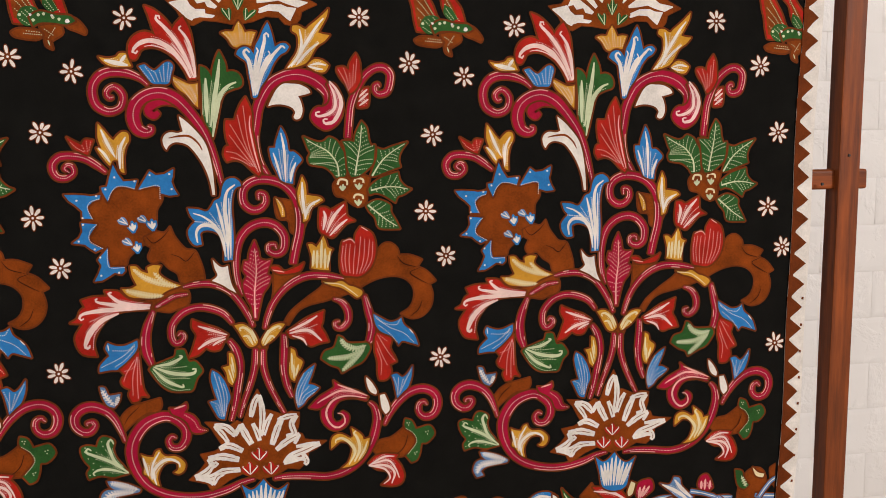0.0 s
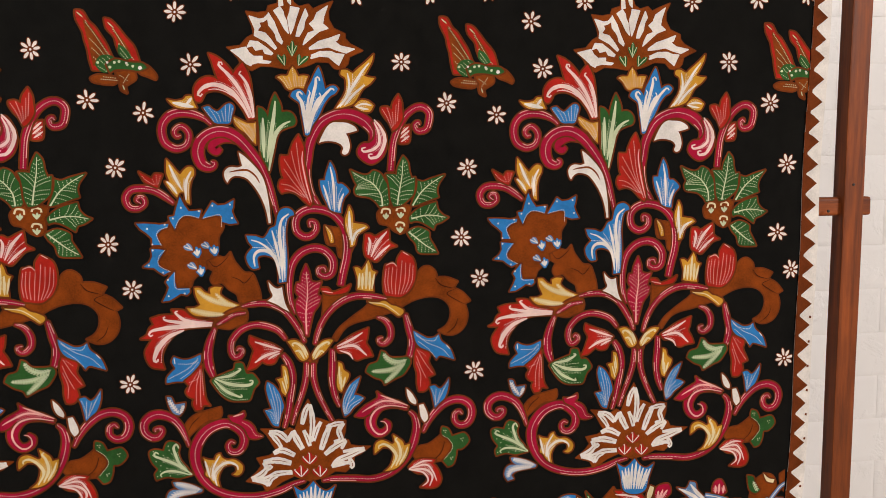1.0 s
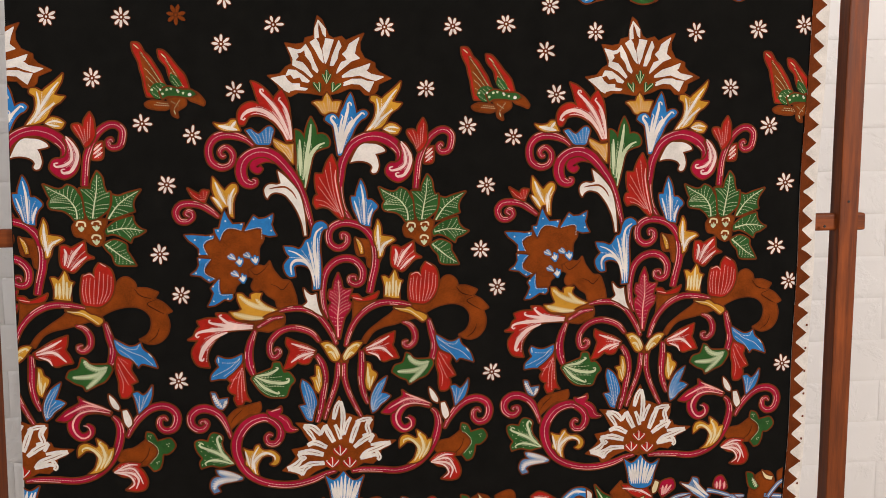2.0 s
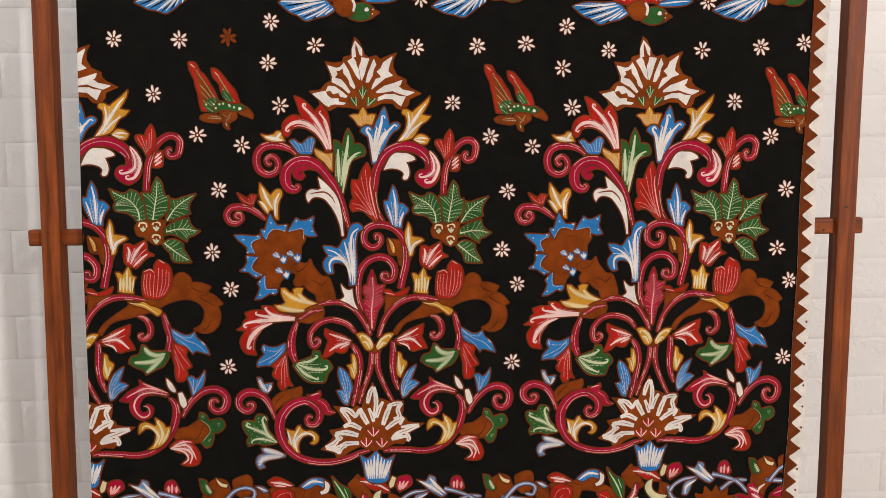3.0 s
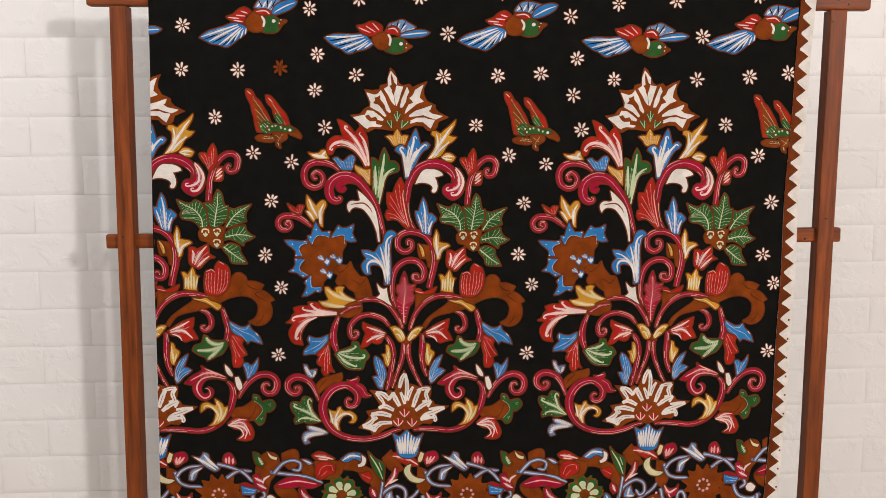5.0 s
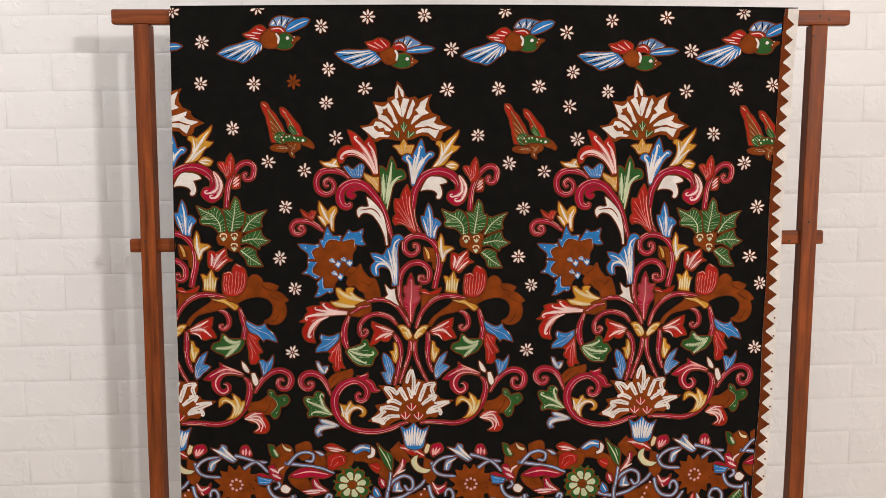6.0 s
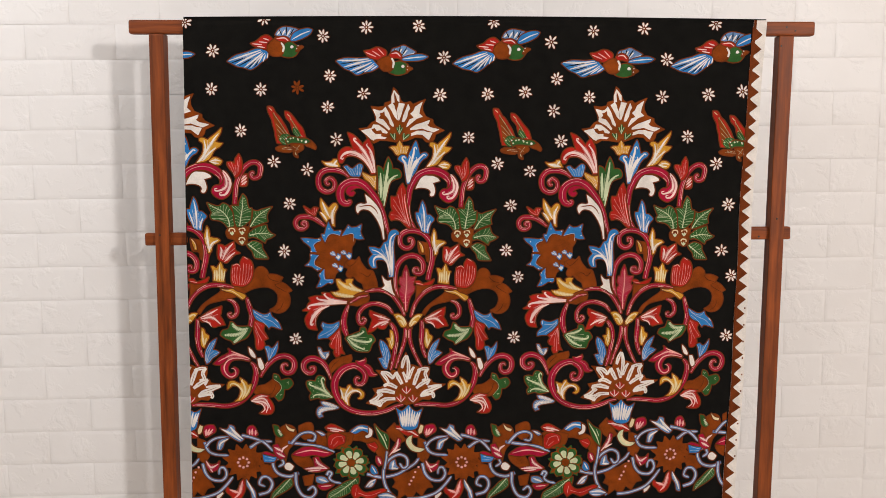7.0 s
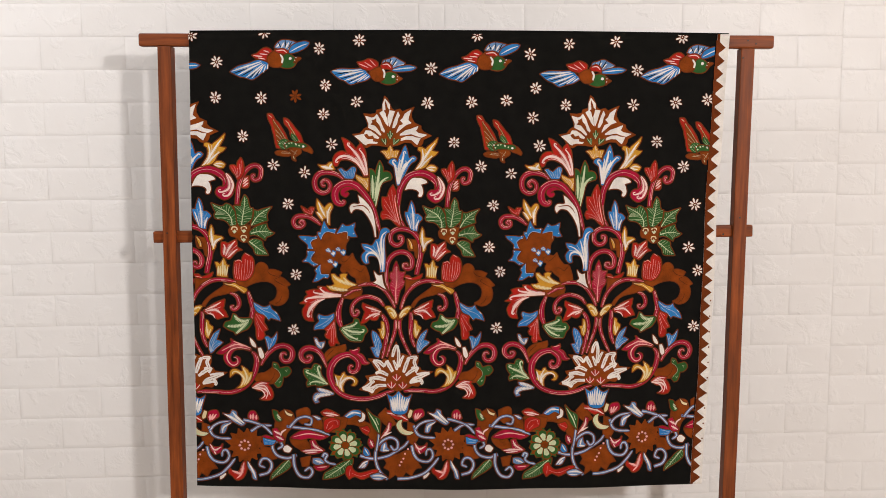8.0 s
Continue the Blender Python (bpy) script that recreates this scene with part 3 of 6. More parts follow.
# ---- the flowering trees ----
def flowering_tree(k, parent):
    m = Motif("tree_motif", "flowering tree with crimson scrolls and coloured leaves", tree_place(k), parent)
    # brown grounds first
    m.patch(BROWN, (30, 1), (39, 15), (57, 30), (74, 42), (85, 51), (113, 57), (134, 63), (144, 81), (153, 95), (163, 98), (172, 91), (174, 82), (188, 82), (203, 76), (197, 67), (209, 61), (220, 49), (212, 45), (216, 31), (213, 16), (203, 5), (189, 2), (176, 8), (187, 15), (193, 28), (192, 42), (182, 53), (166, 57), (147, 54), (131, 47), (120, 40), (102, 34), (81, 28), (60, 23), (46, 15), (35, -1), name="brown_tail")
    m.patch(BROWN, (-196, 160), (-184, 165), (-175, 173), (-164, 177), (-141, 171), (-128, 174), (-113, 174), (-111, 158), (-118, 145), (-119, 129), (-122, 118), (-129, 109), (-141, 99), (-153, 89), (-157, 79), (-169, 72), (-182, 79), (-184, 100), (-193, 107), (-199, 117), (-195, 129), (-203, 134), (-195, 144), name="brown_bloom")
    m.patch(BROWN, (-134, 112), (-120, 118), (-110, 117), (-103, 124), (-99, 113), (-92, 103), (-85, 96), (-75, 94), (-70, 83), (-66, 69), (-65, 57), (-80, 56), (-92, 56), (-96, 67), (-106, 74), (-115, 83), (-125, 81), (-130, 88), (-126, 99), (-132, 104), name="brown_leaf")
    m.patch(BROWN, (23, 156), (36, 154), (46, 150), (53, 139), (63, 132), (53, 109), (42, 115), (39, 129), (26, 133), name="brown_leaf")
    m.patch(BROWN, (19, 64), (51, 63), (38, 49), (23, 31), (12, 12), (18, 39), name="brown_leaf")
    m.patch(BROWN, (-140, 24), (-133, 36), (-117, 44), (-93, 51), (-84, 42), (-86, 29), (-100, 23), (-108, 20), (-121, 22), name="brown_leaf")
    m.patch(BROWN, (-173, -119), (-169, -107), (-157, -97), (-140, -92), (-124, -88), (-123, -97), (-128, -104), (-141, -106), (-155, -115), (-169, -128), name="brown_leaf")
    m.patch(BROWN, (146, -156), (159, -153), (170, -146), (178, -139), (190, -149), (193, -159), (187, -169), (182, -176), (165, -178), (144, -174), (137, -166), name="brown_leaf")
    m.patch(BROWN, (99, 177), (109, 182), (130, 183), (140, 180), (136, 162), (135, 152), (129, 145), (119, 147), (108, 156), (98, 159), (95, 170), name="brown_boss")
    m.patch(BROWN, (-8, -26), (-4, -20), (3, -21), (8, -27), (5, -34), (-6, -33), name="brown_heart")
    # crimson scrolls
    m.scroll(CRIMSON, (-121, 294, 3.4), (-130, 302, 6.1), (-144, 308, 8.8), (-160, 310, 10.1), (-173, 307, 10.1), (-181, 300, 9.4), (-185, 291, 9.4), (-185, 280, 9.4), (-181, 270, 9.4), (-172, 264, 8.8), (-164, 263, 8.1), (-155, 267, 7.4), (-151, 275, 7.4), (-151, 283, 7.4), (-156, 290, 6.7), (-162, 292, 6.1), (-168, 288, 6.1), (-169, 283, 6.1), (-166, 279, 5.4), (-162, 280, 4))
    m.scroll(CRIMSON, (-77, 268, 6.7), (-94, 274, 8.1), (-107, 275, 9.4), (-118, 270, 10.1), (-122, 263, 9.4), (-116, 258, 8.8), (-110, 262, 5.4), bare=True)
    m.scroll(CRIMSON, (-38, 167, 3.4), (-42, 186, 5.4), (-48, 210, 7.4), (-54, 228, 8.8), (-60, 241, 10.1), (-68, 253, 10.8), (-78, 266, 12.1), (-89, 277, 13.5), (-103, 284, 13.5), (-117, 284, 13.5), (-130, 278, 13.5), (-138, 268, 14.8), (-140, 255, 14.8), (-136, 243, 13.5), (-128, 238, 10.8), (-121, 239, 8.1), (-119, 243, 5.4), (-123, 245, 3.4))
    m.scroll(CRIMSON, (17, 184, 4), (7, 201, 6.7), (2, 218, 9.4), (1, 233, 10.1), (3, 247, 10.8), (6, 264, 10.8), (12, 279, 11.4), (22, 294, 12.1), (37, 303, 12.1), (54, 306, 13.5), (71, 302, 14.8), (83, 294, 14.8), (90, 284, 10.8), (91, 275, 8.1), (88, 267, 5.4))
    m.shaped(CRIMSON, BLUSH, ((90, 294), (98, 295), (106, 283), (109, 270), (107, 256), (100, 245), (88, 239), (76, 245), (70, 254), (73, 263), (79, 267), (85, 267), (92, 272), (94, 284)), (4.7, (93, 298), (102, 287), (107, 273), (104, 260), (97, 249), (90, 247), (86, 247), (85, 252), (90, 252)), (4, (93, 295), (99, 280), (99, 266), (92, 259), (83, 256), (77, 256), (76, 260), (81, 261)))
    m.scroll(CRIMSON, (114, 229, 7.4), (116, 249, 7.4), (119, 270, 7.4), (127, 290, 8.1), (136, 304, 8.1), (148, 313, 8.1), (159, 314, 8.1), (167, 307, 8.1), (167, 296, 8.1), (163, 285, 7.4), (154, 282, 6.7), (149, 285, 6.1), (148, 291, 6.1), (152, 294, 4.7), (154, 291, 2.7))
    m.scroll(CRIMSON, (43, 75, 8.1), (47, 94, 8.8), (52, 115, 9.4), (53, 136, 9.4), (48, 157, 9.4), (37, 171, 8.8), (23, 178, 8.8), (6, 180, 8.8), (-8, 175, 8.8), (-15, 165, 8.1), (-14, 151, 8.1), (-5, 143, 8.1), (5, 144, 7.4), (12, 152, 6.7), (11, 161, 6.1), (4, 163, 4.7), (4, 156, 3.4))
    m.scroll(CRIMSON, (-19, 38, 4), (-25, 57, 6.1), (-26, 82, 6.7), (-21, 106, 8.1), (-9, 121, 8.8), (8, 127, 8.8), (23, 123, 8.8), (33, 110, 8.8), (32, 94, 8.1), (24, 88, 7.4), (15, 91, 6.1), (14, 98, 5.4), (21, 100, 4), (23, 95, 2.7))
    m.scroll(CRIMSON, (-174, 191, 4), (-185, 200, 7.4), (-198, 208, 8.1), (-212, 211, 8.1), (-227, 210, 8.1), (-235, 202, 8.1), (-235, 193, 8.1), (-230, 186, 7.4), (-220, 185, 6.7), (-212, 191, 6.1), (-213, 198, 6.1), (-218, 200, 5.4), (-222, 196, 4.7), (-217, 192, 2.7))
    m.scroll(CRIMSON, (-8, -2, 4), (-13, 11, 5.4), (-23, 29, 6.7), (-36, 44, 6.7), (-56, 53, 6.7), (-76, 53, 6.1), (-90, 50, 3.4))
    m.scroll(CRIMSON, (-125, 26, 2.7), (-114, 32, 5.4), (-100, 39, 4.7), (-86, 41, 3.4))
    m.scroll(CRIMSON, (-127, 22, 4), (-134, 5, 8.1), (-138, -13, 10.1), (-137, -30, 10.8), (-132, -45, 6.1))
    m.scroll(CRIMSON, (-33, 3, 4), (-44, 16, 6.7), (-61, 23, 7.4), (-77, 24, 6.7), (-93, 18, 7.4), (-105, 4, 6.7), (-107, -10, 6.7), (-103, -19, 6.7), (-96, -18, 6.1), (-92, -11, 5.4), (-96, -7, 4), (-99, -10, 2.7))
    m.scroll(CRIMSON, (6, -5, 4), (10, 10, 5.4), (18, 28, 6.1), (31, 44, 6.7), (47, 55, 7.4), (64, 60, 7.4), (85, 59, 6.7), (104, 55, 4))
    m.scroll(CRIMSON, (130, 33, 4.7), (135, 13, 8.1), (139, -5, 8.8), (136, -23, 8.1), (132, -29, 5.4))
    m.scroll(CRIMSON, (91, 30, 2.7), (102, 25, 6.1), (109, 14, 7.4), (109, 1, 6.7), (102, -7, 6.1), (95, -7, 5.4), (93, -1, 4.7), (98, 1, 2.7))
    m.scroll(CRIMSON, (-38, -18, 5.4), (-30, -31, 8.1), (-26, -52, 8.1), (-30, -81, 7.4), (-34, -103, 6.1), (-39, -120, 4))
    m.scroll(CRIMSON, (-6, -30, 5.4), (-8, -53, 6.1), (-14, -75, 5.4), (-22, -96, 4.7), (-28, -116, 3.4))
    m.scroll(CRIMSON, (3, -31, 5.4), (3, -54, 6.1), (9, -76, 5.4), (18, -96, 4.7), (28, -116, 3.4))
    m.scroll(CRIMSON, (29, -13, 5.4), (29, -33, 8.1), (28, -55, 8.1), (31, -77, 6.7), (37, -93, 4))
    m.scroll(CRIMSON, (-168, -141, 3.4), (-172, -128, 5.4), (-179, -112, 8.1), (-189, -101, 9.4), (-204, -95, 10.8), (-217, -97, 10.8), (-226, -106, 10.1), (-226, -118, 9.4), (-218, -126, 8.8), (-209, -126, 8.1), (-203, -119, 6.7), (-205, -114, 5.4), (-212, -115, 4), (-212, -118, 2.7))
    m.scroll(CRIMSON, (-13, -197, 3.4), (-28, -201, 6.1), (-49, -210, 8.1), (-77, -216, 8.8), (-104, -215, 8.8), (-128, -208, 9.4), (-146, -195, 10.1), (-157, -176, 12.1), (-161, -157, 13.5), (-158, -140, 13.5), (-147, -123, 13.5), (-133, -114, 12.1), (-117, -111, 10.8), (-104, -117, 10.8), (-95, -128, 10.1), (-95, -141, 9.4), (-102, -151, 8.1), (-112, -151, 7.4), (-116, -143, 6.1), (-112, -137, 4.7), (-107, -139, 3.4))
    m.scroll(CRIMSON, (11, -198, 4), (29, -196, 6.7), (54, -197, 7.4), (79, -199, 7.4), (100, -194, 8.1), (118, -182, 8.8), (133, -162, 9.4), (140, -144, 9.4), (143, -126, 8.8), (140, -112, 6.7), (134, -105, 4))
    m.scroll(CRIMSON, (152, -135, 3.4), (159, -121, 6.1), (170, -106, 8.1), (185, -94, 8.8), (202, -90, 9.4), (216, -96, 9.4), (221, -109, 9.4), (216, -123, 8.8), (205, -127, 8.1), (197, -121, 6.7), (197, -111, 6.1), (203, -107, 4.7), (207, -111, 2.7))
    m.scroll(CRIMSON, (131, -100, 5.4), (113, -93, 10.8), (93, -95, 13.5), (81, -109, 14.1), (80, -124, 12.8), (89, -134, 10.8), (100, -131, 8.8), (104, -122, 6.7), (98, -116, 4), bare=True)
    # crown lotus
    m.patch(BROWN, (-24, 478), (-18, 473), (-13, 462), (-9, 451), (-2, 446), (10, 449), (16, 443), (25, 447), (42, 453), (36, 441), (36, 430), (42, 418), (57, 411), (57, 405), (63, 398), (80, 389), (62, 381), (60, 372), (53, 364), (42, 366), (35, 374), (19, 375), (4, 369), (-10, 366), (-23, 366), (-39, 369), (-54, 370), (-66, 364), (-77, 367), (-84, 381), (-97, 394), (-80, 396), (-71, 406), (-62, 411), (-64, 422), (-71, 440), (-56, 438), (-44, 440), (-42, 447), (-30, 450), (-27, 468), name="lotus", sharp=True, rim_w=2.4)
    m.patch(WHITE, (-23, 472), (-28, 460), (-28, 447), (-23, 448), (-24, 461), rim=WHITE, rim_w=1.6, sharp=True, name="petal")
    m.patch(WHITE, (-35, 441), (-27, 446), (-23, 440), (-22, 434), (-19, 428), (-17, 412), (-22, 418), (-28, 430), rim=WHITE, rim_w=1.6, sharp=True, name="petal")
    m.patch(WHITE, (-23, 472), (-13, 460), (-13, 449), (-16, 452), (-19, 462), rim=WHITE, rim_w=1.6, sharp=True, name="petal")
    m.patch(WHITE, (-13, 446), (-2, 444), (-7, 430), (-10, 420), (-14, 411), (-16, 422), (-17, 432), (-14, 440), rim=WHITE, rim_w=1.6, sharp=True, name="petal")
    m.patch(WHITE, (-42, 438), (-35, 426), (-30, 412), (-25, 401), (-26, 398), (-32, 403), (-34, 411), (-37, 416), (-42, 422), (-43, 430), rim=WHITE, rim_w=1.6, sharp=True, name="petal")
    m.patch(WHITE, (-67, 434), (-54, 430), (-48, 431), (-42, 437), (-43, 431), (-49, 427), (-55, 426), (-53, 421), (-58, 415), (-47, 412), (-41, 405), (-33, 393), (-35, 391), (-46, 401), (-61, 409), (-60, 417), (-63, 425), rim=WHITE, rim_w=1.6, sharp=True, name="petal")
    m.patch(WHITE, (-67, 402), (-57, 401), (-46, 393), (-38, 386), (-40, 384), (-48, 386), (-51, 392), (-60, 390), (-64, 396), (-71, 394), rim=WHITE, rim_w=1.6, sharp=True, name="petal")
    m.patch(WHITE, (-92, 390), (-73, 394), (-69, 387), (-63, 382), (-52, 382), (-52, 377), (-41, 375), (-44, 373), (-58, 374), (-66, 372), (-67, 370), (-73, 373), (-81, 381), rim=WHITE, rim_w=1.6, sharp=True, name="petal")
    m.patch(WHITE, (6, 443), (9, 435), (5, 428), (3, 418), (-3, 408), (-7, 408), (-4, 420), (2, 434), rim=WHITE, rim_w=1.6, sharp=True, name="petal")
    m.patch(WHITE, (35, 447), (30, 434), (28, 424), (35, 418), (23, 414), (13, 406), (2, 397), (4, 403), (9, 412), (18, 415), (15, 420), (11, 424), (17, 429), (21, 438), rim=WHITE, rim_w=1.6, sharp=True, name="petal")
    m.patch(WHITE, (50, 410), (47, 403), (43, 401), (51, 395), (69, 391), (58, 386), (45, 390), (35, 394), (22, 392), (10, 391), (10, 393), (22, 401), (36, 405), rim=WHITE, rim_w=1.6, sharp=True, name="petal")
    m.patch(WHITE, (9, 382), (24, 388), (38, 388), (45, 385), (55, 384), (48, 370), (43, 374), (35, 381), (23, 382), (12, 379), rim=WHITE, rim_w=1.6, sharp=True, name="petal")
    m.frond(GREEN, PALEGREEN, (-13, 382), (-18, 397, 5, 0), (-12, 403, 6, 0), (-7, 397, 5, 0), rim=BROWN, name="stamen")
    m.frond(GREEN, PALEGREEN, (-23, 370), (-32, 385, 6, 0), (-24, 385, 6, 0), rim=BROWN, name="stamen")
    m.frond(GREEN, PALEGREEN, (-5, 370), (-3, 385, 6, 0), (8, 383, 7, 0), rim=BROWN, name="stamen")
    # upper leaves
    m.shaped(RED, BLUSH, ((-121, 386), (-111, 382), (-100, 373), (-92, 363), (-91, 358), (-86, 366), (-78, 374), (-73, 365), (-69, 353), (-67, 334), (-66, 318), (-65, 301), (-73, 300), (-77, 309), (-84, 320), (-94, 330), (-107, 337), (-119, 338), (-127, 335), (-130, 330), (-134, 324), (-140, 325), (-142, 333), (-141, 342), (-136, 350), (-128, 355), (-119, 356), (-110, 352), (-114, 364), (-117, 375)), (6.1, (-71, 302), (-79, 318), (-91, 334), (-104, 343), (-117, 346), (-128, 343), (-134, 338), (-137, 333), (-133, 331), (-131, 334)), (4.7, (-67, 302), (-75, 324), (-87, 346), (-98, 360), (-105, 367), (-108, 370), (-109, 374), (-105, 375), (-104, 371)), (4, (-65, 303), (-68, 327), (-73, 346), (-80, 357), (-83, 360), (-80, 363)), (1.3, (-72, 302), (-83, 322), (-98, 335), (-114, 340), (-123, 339)), (1.3, (-69, 302), (-78, 324), (-92, 343)), (1.3, (-66, 302), (-70, 327), (-77, 347)))
    m.shaped(YELLOW, WHITE, ((-176, 327), (-166, 325), (-156, 327), (-152, 331), (-145, 331), (-143, 325), (-139, 316), (-150, 315), (-163, 316), (-171, 321)), (5.4, (-170, 323), (-157, 320), (-143, 317)), (4, (-152, 320), (-145, 329)))
    m.shaped(BLUE, WHITE, ((-131, 316), (-124, 318), (-119, 314), (-113, 311), (-108, 314), (-101, 320), (-95, 321), (-91, 316), (-93, 308), (-97, 296), (-106, 295), (-116, 296), (-123, 304)), (0, (-116, 297), (-123, 306), (-129, 314)), (0, (-112, 296), (-118, 308), (-123, 315)), (0, (-108, 296), (-112, 308), (-116, 311)), (0, (-104, 296), (-107, 311)), (0, (-102, 296), (-102, 318)), (0, (-99, 296), (-96, 319)), (0, (-97, 296), (-93, 314)))
    m.shaped(YELLOW, WHITE, ((-92, 304), (-84, 300), (-73, 295), (-63, 296), (-64, 267), (-70, 273), (-77, 282), (-85, 288), (-91, 296)), (0, (-67, 270), (-80, 288), (-91, 300)), (0, (-66, 272), (-75, 288), (-86, 298)), (0, (-65, 274), (-71, 288), (-80, 295)), (0, (-65, 276), (-68, 286), (-73, 293)), (0, (-64, 281), (-65, 293)))
    m.shaped(GREEN, PALEGREEN, ((-37, 334), (-33, 326), (-30, 318), (-29, 309), (-22, 310), (-15, 307), (-11, 299), (-13, 292), (-22, 289), (-32, 284), (-37, 274), (-41, 257), (-45, 240), (-48, 230), (-51, 239), (-57, 251), (-59, 264), (-59, 281), (-60, 301), (-60, 316), (-54, 314), (-49, 308), (-47, 302), (-45, 314), (-41, 326)), (5.4, (-48, 232), (-43, 261), (-37, 282), (-27, 293), (-18, 297)), (5.4, (-50, 244), (-45, 274), (-40, 301), (-37, 324)), (5.4, (-54, 249), (-54, 274), (-54, 302)), (0, (-52, 242), (-50, 274), (-47, 298)), (0, (-59, 257), (-57, 294)), (0, (-45, 244), (-39, 271), (-30, 287), (-22, 291)))
    m.shaped(YELLOW, WHITE, ((-13, 369), (-9, 363), (-6, 356), (1, 357), (7, 356), (4, 348), (1, 340), (-8, 341), (-16, 338), (-22, 341), (-27, 349), (-34, 355), (-28, 357), (-20, 357), (-17, 363)), (0, (-19, 339), (-25, 349), (-31, 355)), (0, (-16, 339), (-22, 351), (-25, 355)), (0, (-14, 340), (-18, 354)), (0, (-11, 341), (-13, 366)), (0, (-8, 341), (-10, 359)), (0, (-5, 341), (-5, 354)), (0, (-2, 341), (-1, 354)), (0, (0, 341), (4, 353)))
    m.shaped(BLUE, WHITE, ((21, 368), (24, 361), (27, 349), (29, 339), (36, 343), (42, 343), (46, 339), (42, 333), (35, 329), (27, 319), (20, 304), (11, 291), (6, 279), (1, 279), (-1, 294), (-3, 306), (-5, 320), (-12, 326), (-17, 330), (-14, 336), (-7, 339), (-1, 337), (4, 330), (6, 340), (11, 349), (16, 360)), (4.7, (2, 281), (1, 301), (-2, 321), (-6, 328), (-8, 332), (-5, 336), (-1, 332)), (4.7, (4, 281), (7, 307), (13, 331), (17, 346), (17, 353), (21, 355), (22, 350)), (4.7, (6, 282), (13, 307), (24, 326), (34, 337), (38, 340), (41, 337)), (3.4, (4, 282), (4, 307), (7, 328), (9, 334), (7, 338)), (3.4, (6, 284), (11, 307), (18, 324), (23, 330), (21, 334)))
    m.shaped(YELLOW, WHITE, ((51, 364), (58, 364), (66, 360), (71, 364), (80, 371), (88, 378), (94, 384), (92, 375), (86, 364), (81, 356), (87, 354), (95, 353), (89, 346), (80, 340), (75, 333), (70, 324), (65, 319), (54, 315), (42, 313), (48, 322), (54, 331), (57, 341), (56, 353), (50, 358)), (3.4, (44, 314), (57, 328), (61, 344), (59, 360)), (4, (48, 315), (65, 341), (78, 361), (88, 373)), (3.4, (54, 317), (68, 333), (82, 344)), (0, (46, 315), (63, 338), (66, 358)), (0, (51, 316), (69, 344), (81, 360)), (0, (57, 318), (73, 338), (80, 345)))
    m.shaped(YELLOW, WHITE, ((67, 317), (75, 324), (85, 323), (93, 317), (88, 309), (79, 309), (71, 313)), (2.7, (68, 316), (78, 313), (86, 312)), (2.7, (70, 317), (80, 319), (90, 317)))
    m.shaped(WHITE, None, ((-87, 257), (-79, 251), (-71, 243), (-64, 235), (-58, 226), (-54, 215), (-51, 200), (-49, 183), (-48, 162), (-51, 162), (-53, 176), (-57, 190), (-63, 203), (-71, 215), (-79, 223), (-91, 226), (-99, 223), (-103, 217), (-106, 222), (-107, 230), (-103, 236), (-97, 238), (-89, 237), (-83, 239), (-85, 247)), (2.7, BROWN, (-100, 231), (-89, 233), (-76, 233), (-66, 225), (-61, 216)), name="white_leaf")
    m.shaped(RED, PINK, ((-8, 279), (-4, 270), (-1, 260), (-1, 240), (4, 213), (8, 192), (5, 184), (-4, 192), (-13, 201), (-23, 204), (-32, 202), (-36, 210), (-34, 219), (-29, 221), (-32, 230), (-33, 244), (-32, 252), (-22, 252), (-19, 260), (-14, 271)), (0, (5, 187), (-6, 223), (-11, 268)), (0, (4, 189), (-11, 226), (-18, 257)), (0, (3, 192), (-16, 227), (-27, 246)), (0, (1, 194), (-16, 216), (-28, 233)), (0, (0, 195), (-20, 211), (-32, 214)), (0, (-2, 195), (-17, 204), (-27, 207)), (2, (7, 189), (1, 213), (-4, 243), (-3, 257)))
    m.shaped(WHITE, None, ((19, 268), (23, 277), (30, 289), (38, 295), (47, 295), (57, 294), (67, 289), (70, 284), (64, 282), (55, 280), (58, 274), (60, 263), (57, 254), (52, 252), (49, 255), (51, 261), (46, 267), (36, 270), (26, 270)), name="white_leaf")
    m.shaped(RED, PINK, ((126, 331), (130, 322), (131, 311), (131, 299), (124, 287), (118, 283), (113, 294), (108, 300), (103, 309), (103, 314), (110, 315), (117, 311), (119, 321)), (0, (117, 285), (111, 300), (105, 311)), (0, (118, 287), (114, 304), (111, 313)), (0, (119, 288), (118, 307)), (0, (121, 290), (123, 317)), (0, (124, 294), (127, 324)))
    m.shaped(RED, BLUSH, ((127, 272), (132, 287), (141, 290), (140, 270), (135, 266), (127, 266)), (2.7, (129, 279), (139, 288)), (2.7, (128, 273), (140, 283)), (2.7, (129, 268), (140, 276)))
    # the spiny green leaf and its berries
    m.ribbed(GREEN, PALEGREEN, ((60, 231), (69, 227), (79, 224), (86, 226), (91, 230), (100, 226), (105, 218), (110, 208), (111, 196), (111, 185), (106, 180), (99, 180), (94, 187), (85, 194), (75, 196), (67, 198), (65, 205), (68, 211), (65, 217)), (102, 182), (100, 198), (89, 213), (76, 220), (63, 228))
    m.ribbed(GREEN, PALEGREEN, ((131, 249), (137, 241), (139, 228), (142, 219), (147, 220), (146, 207), (144, 197), (136, 189), (126, 182), (117, 181), (113, 191), (112, 204), (110, 217), (107, 225), (116, 225), (122, 224), (124, 235)), (122, 183), (125, 201), (129, 222), (131, 244))
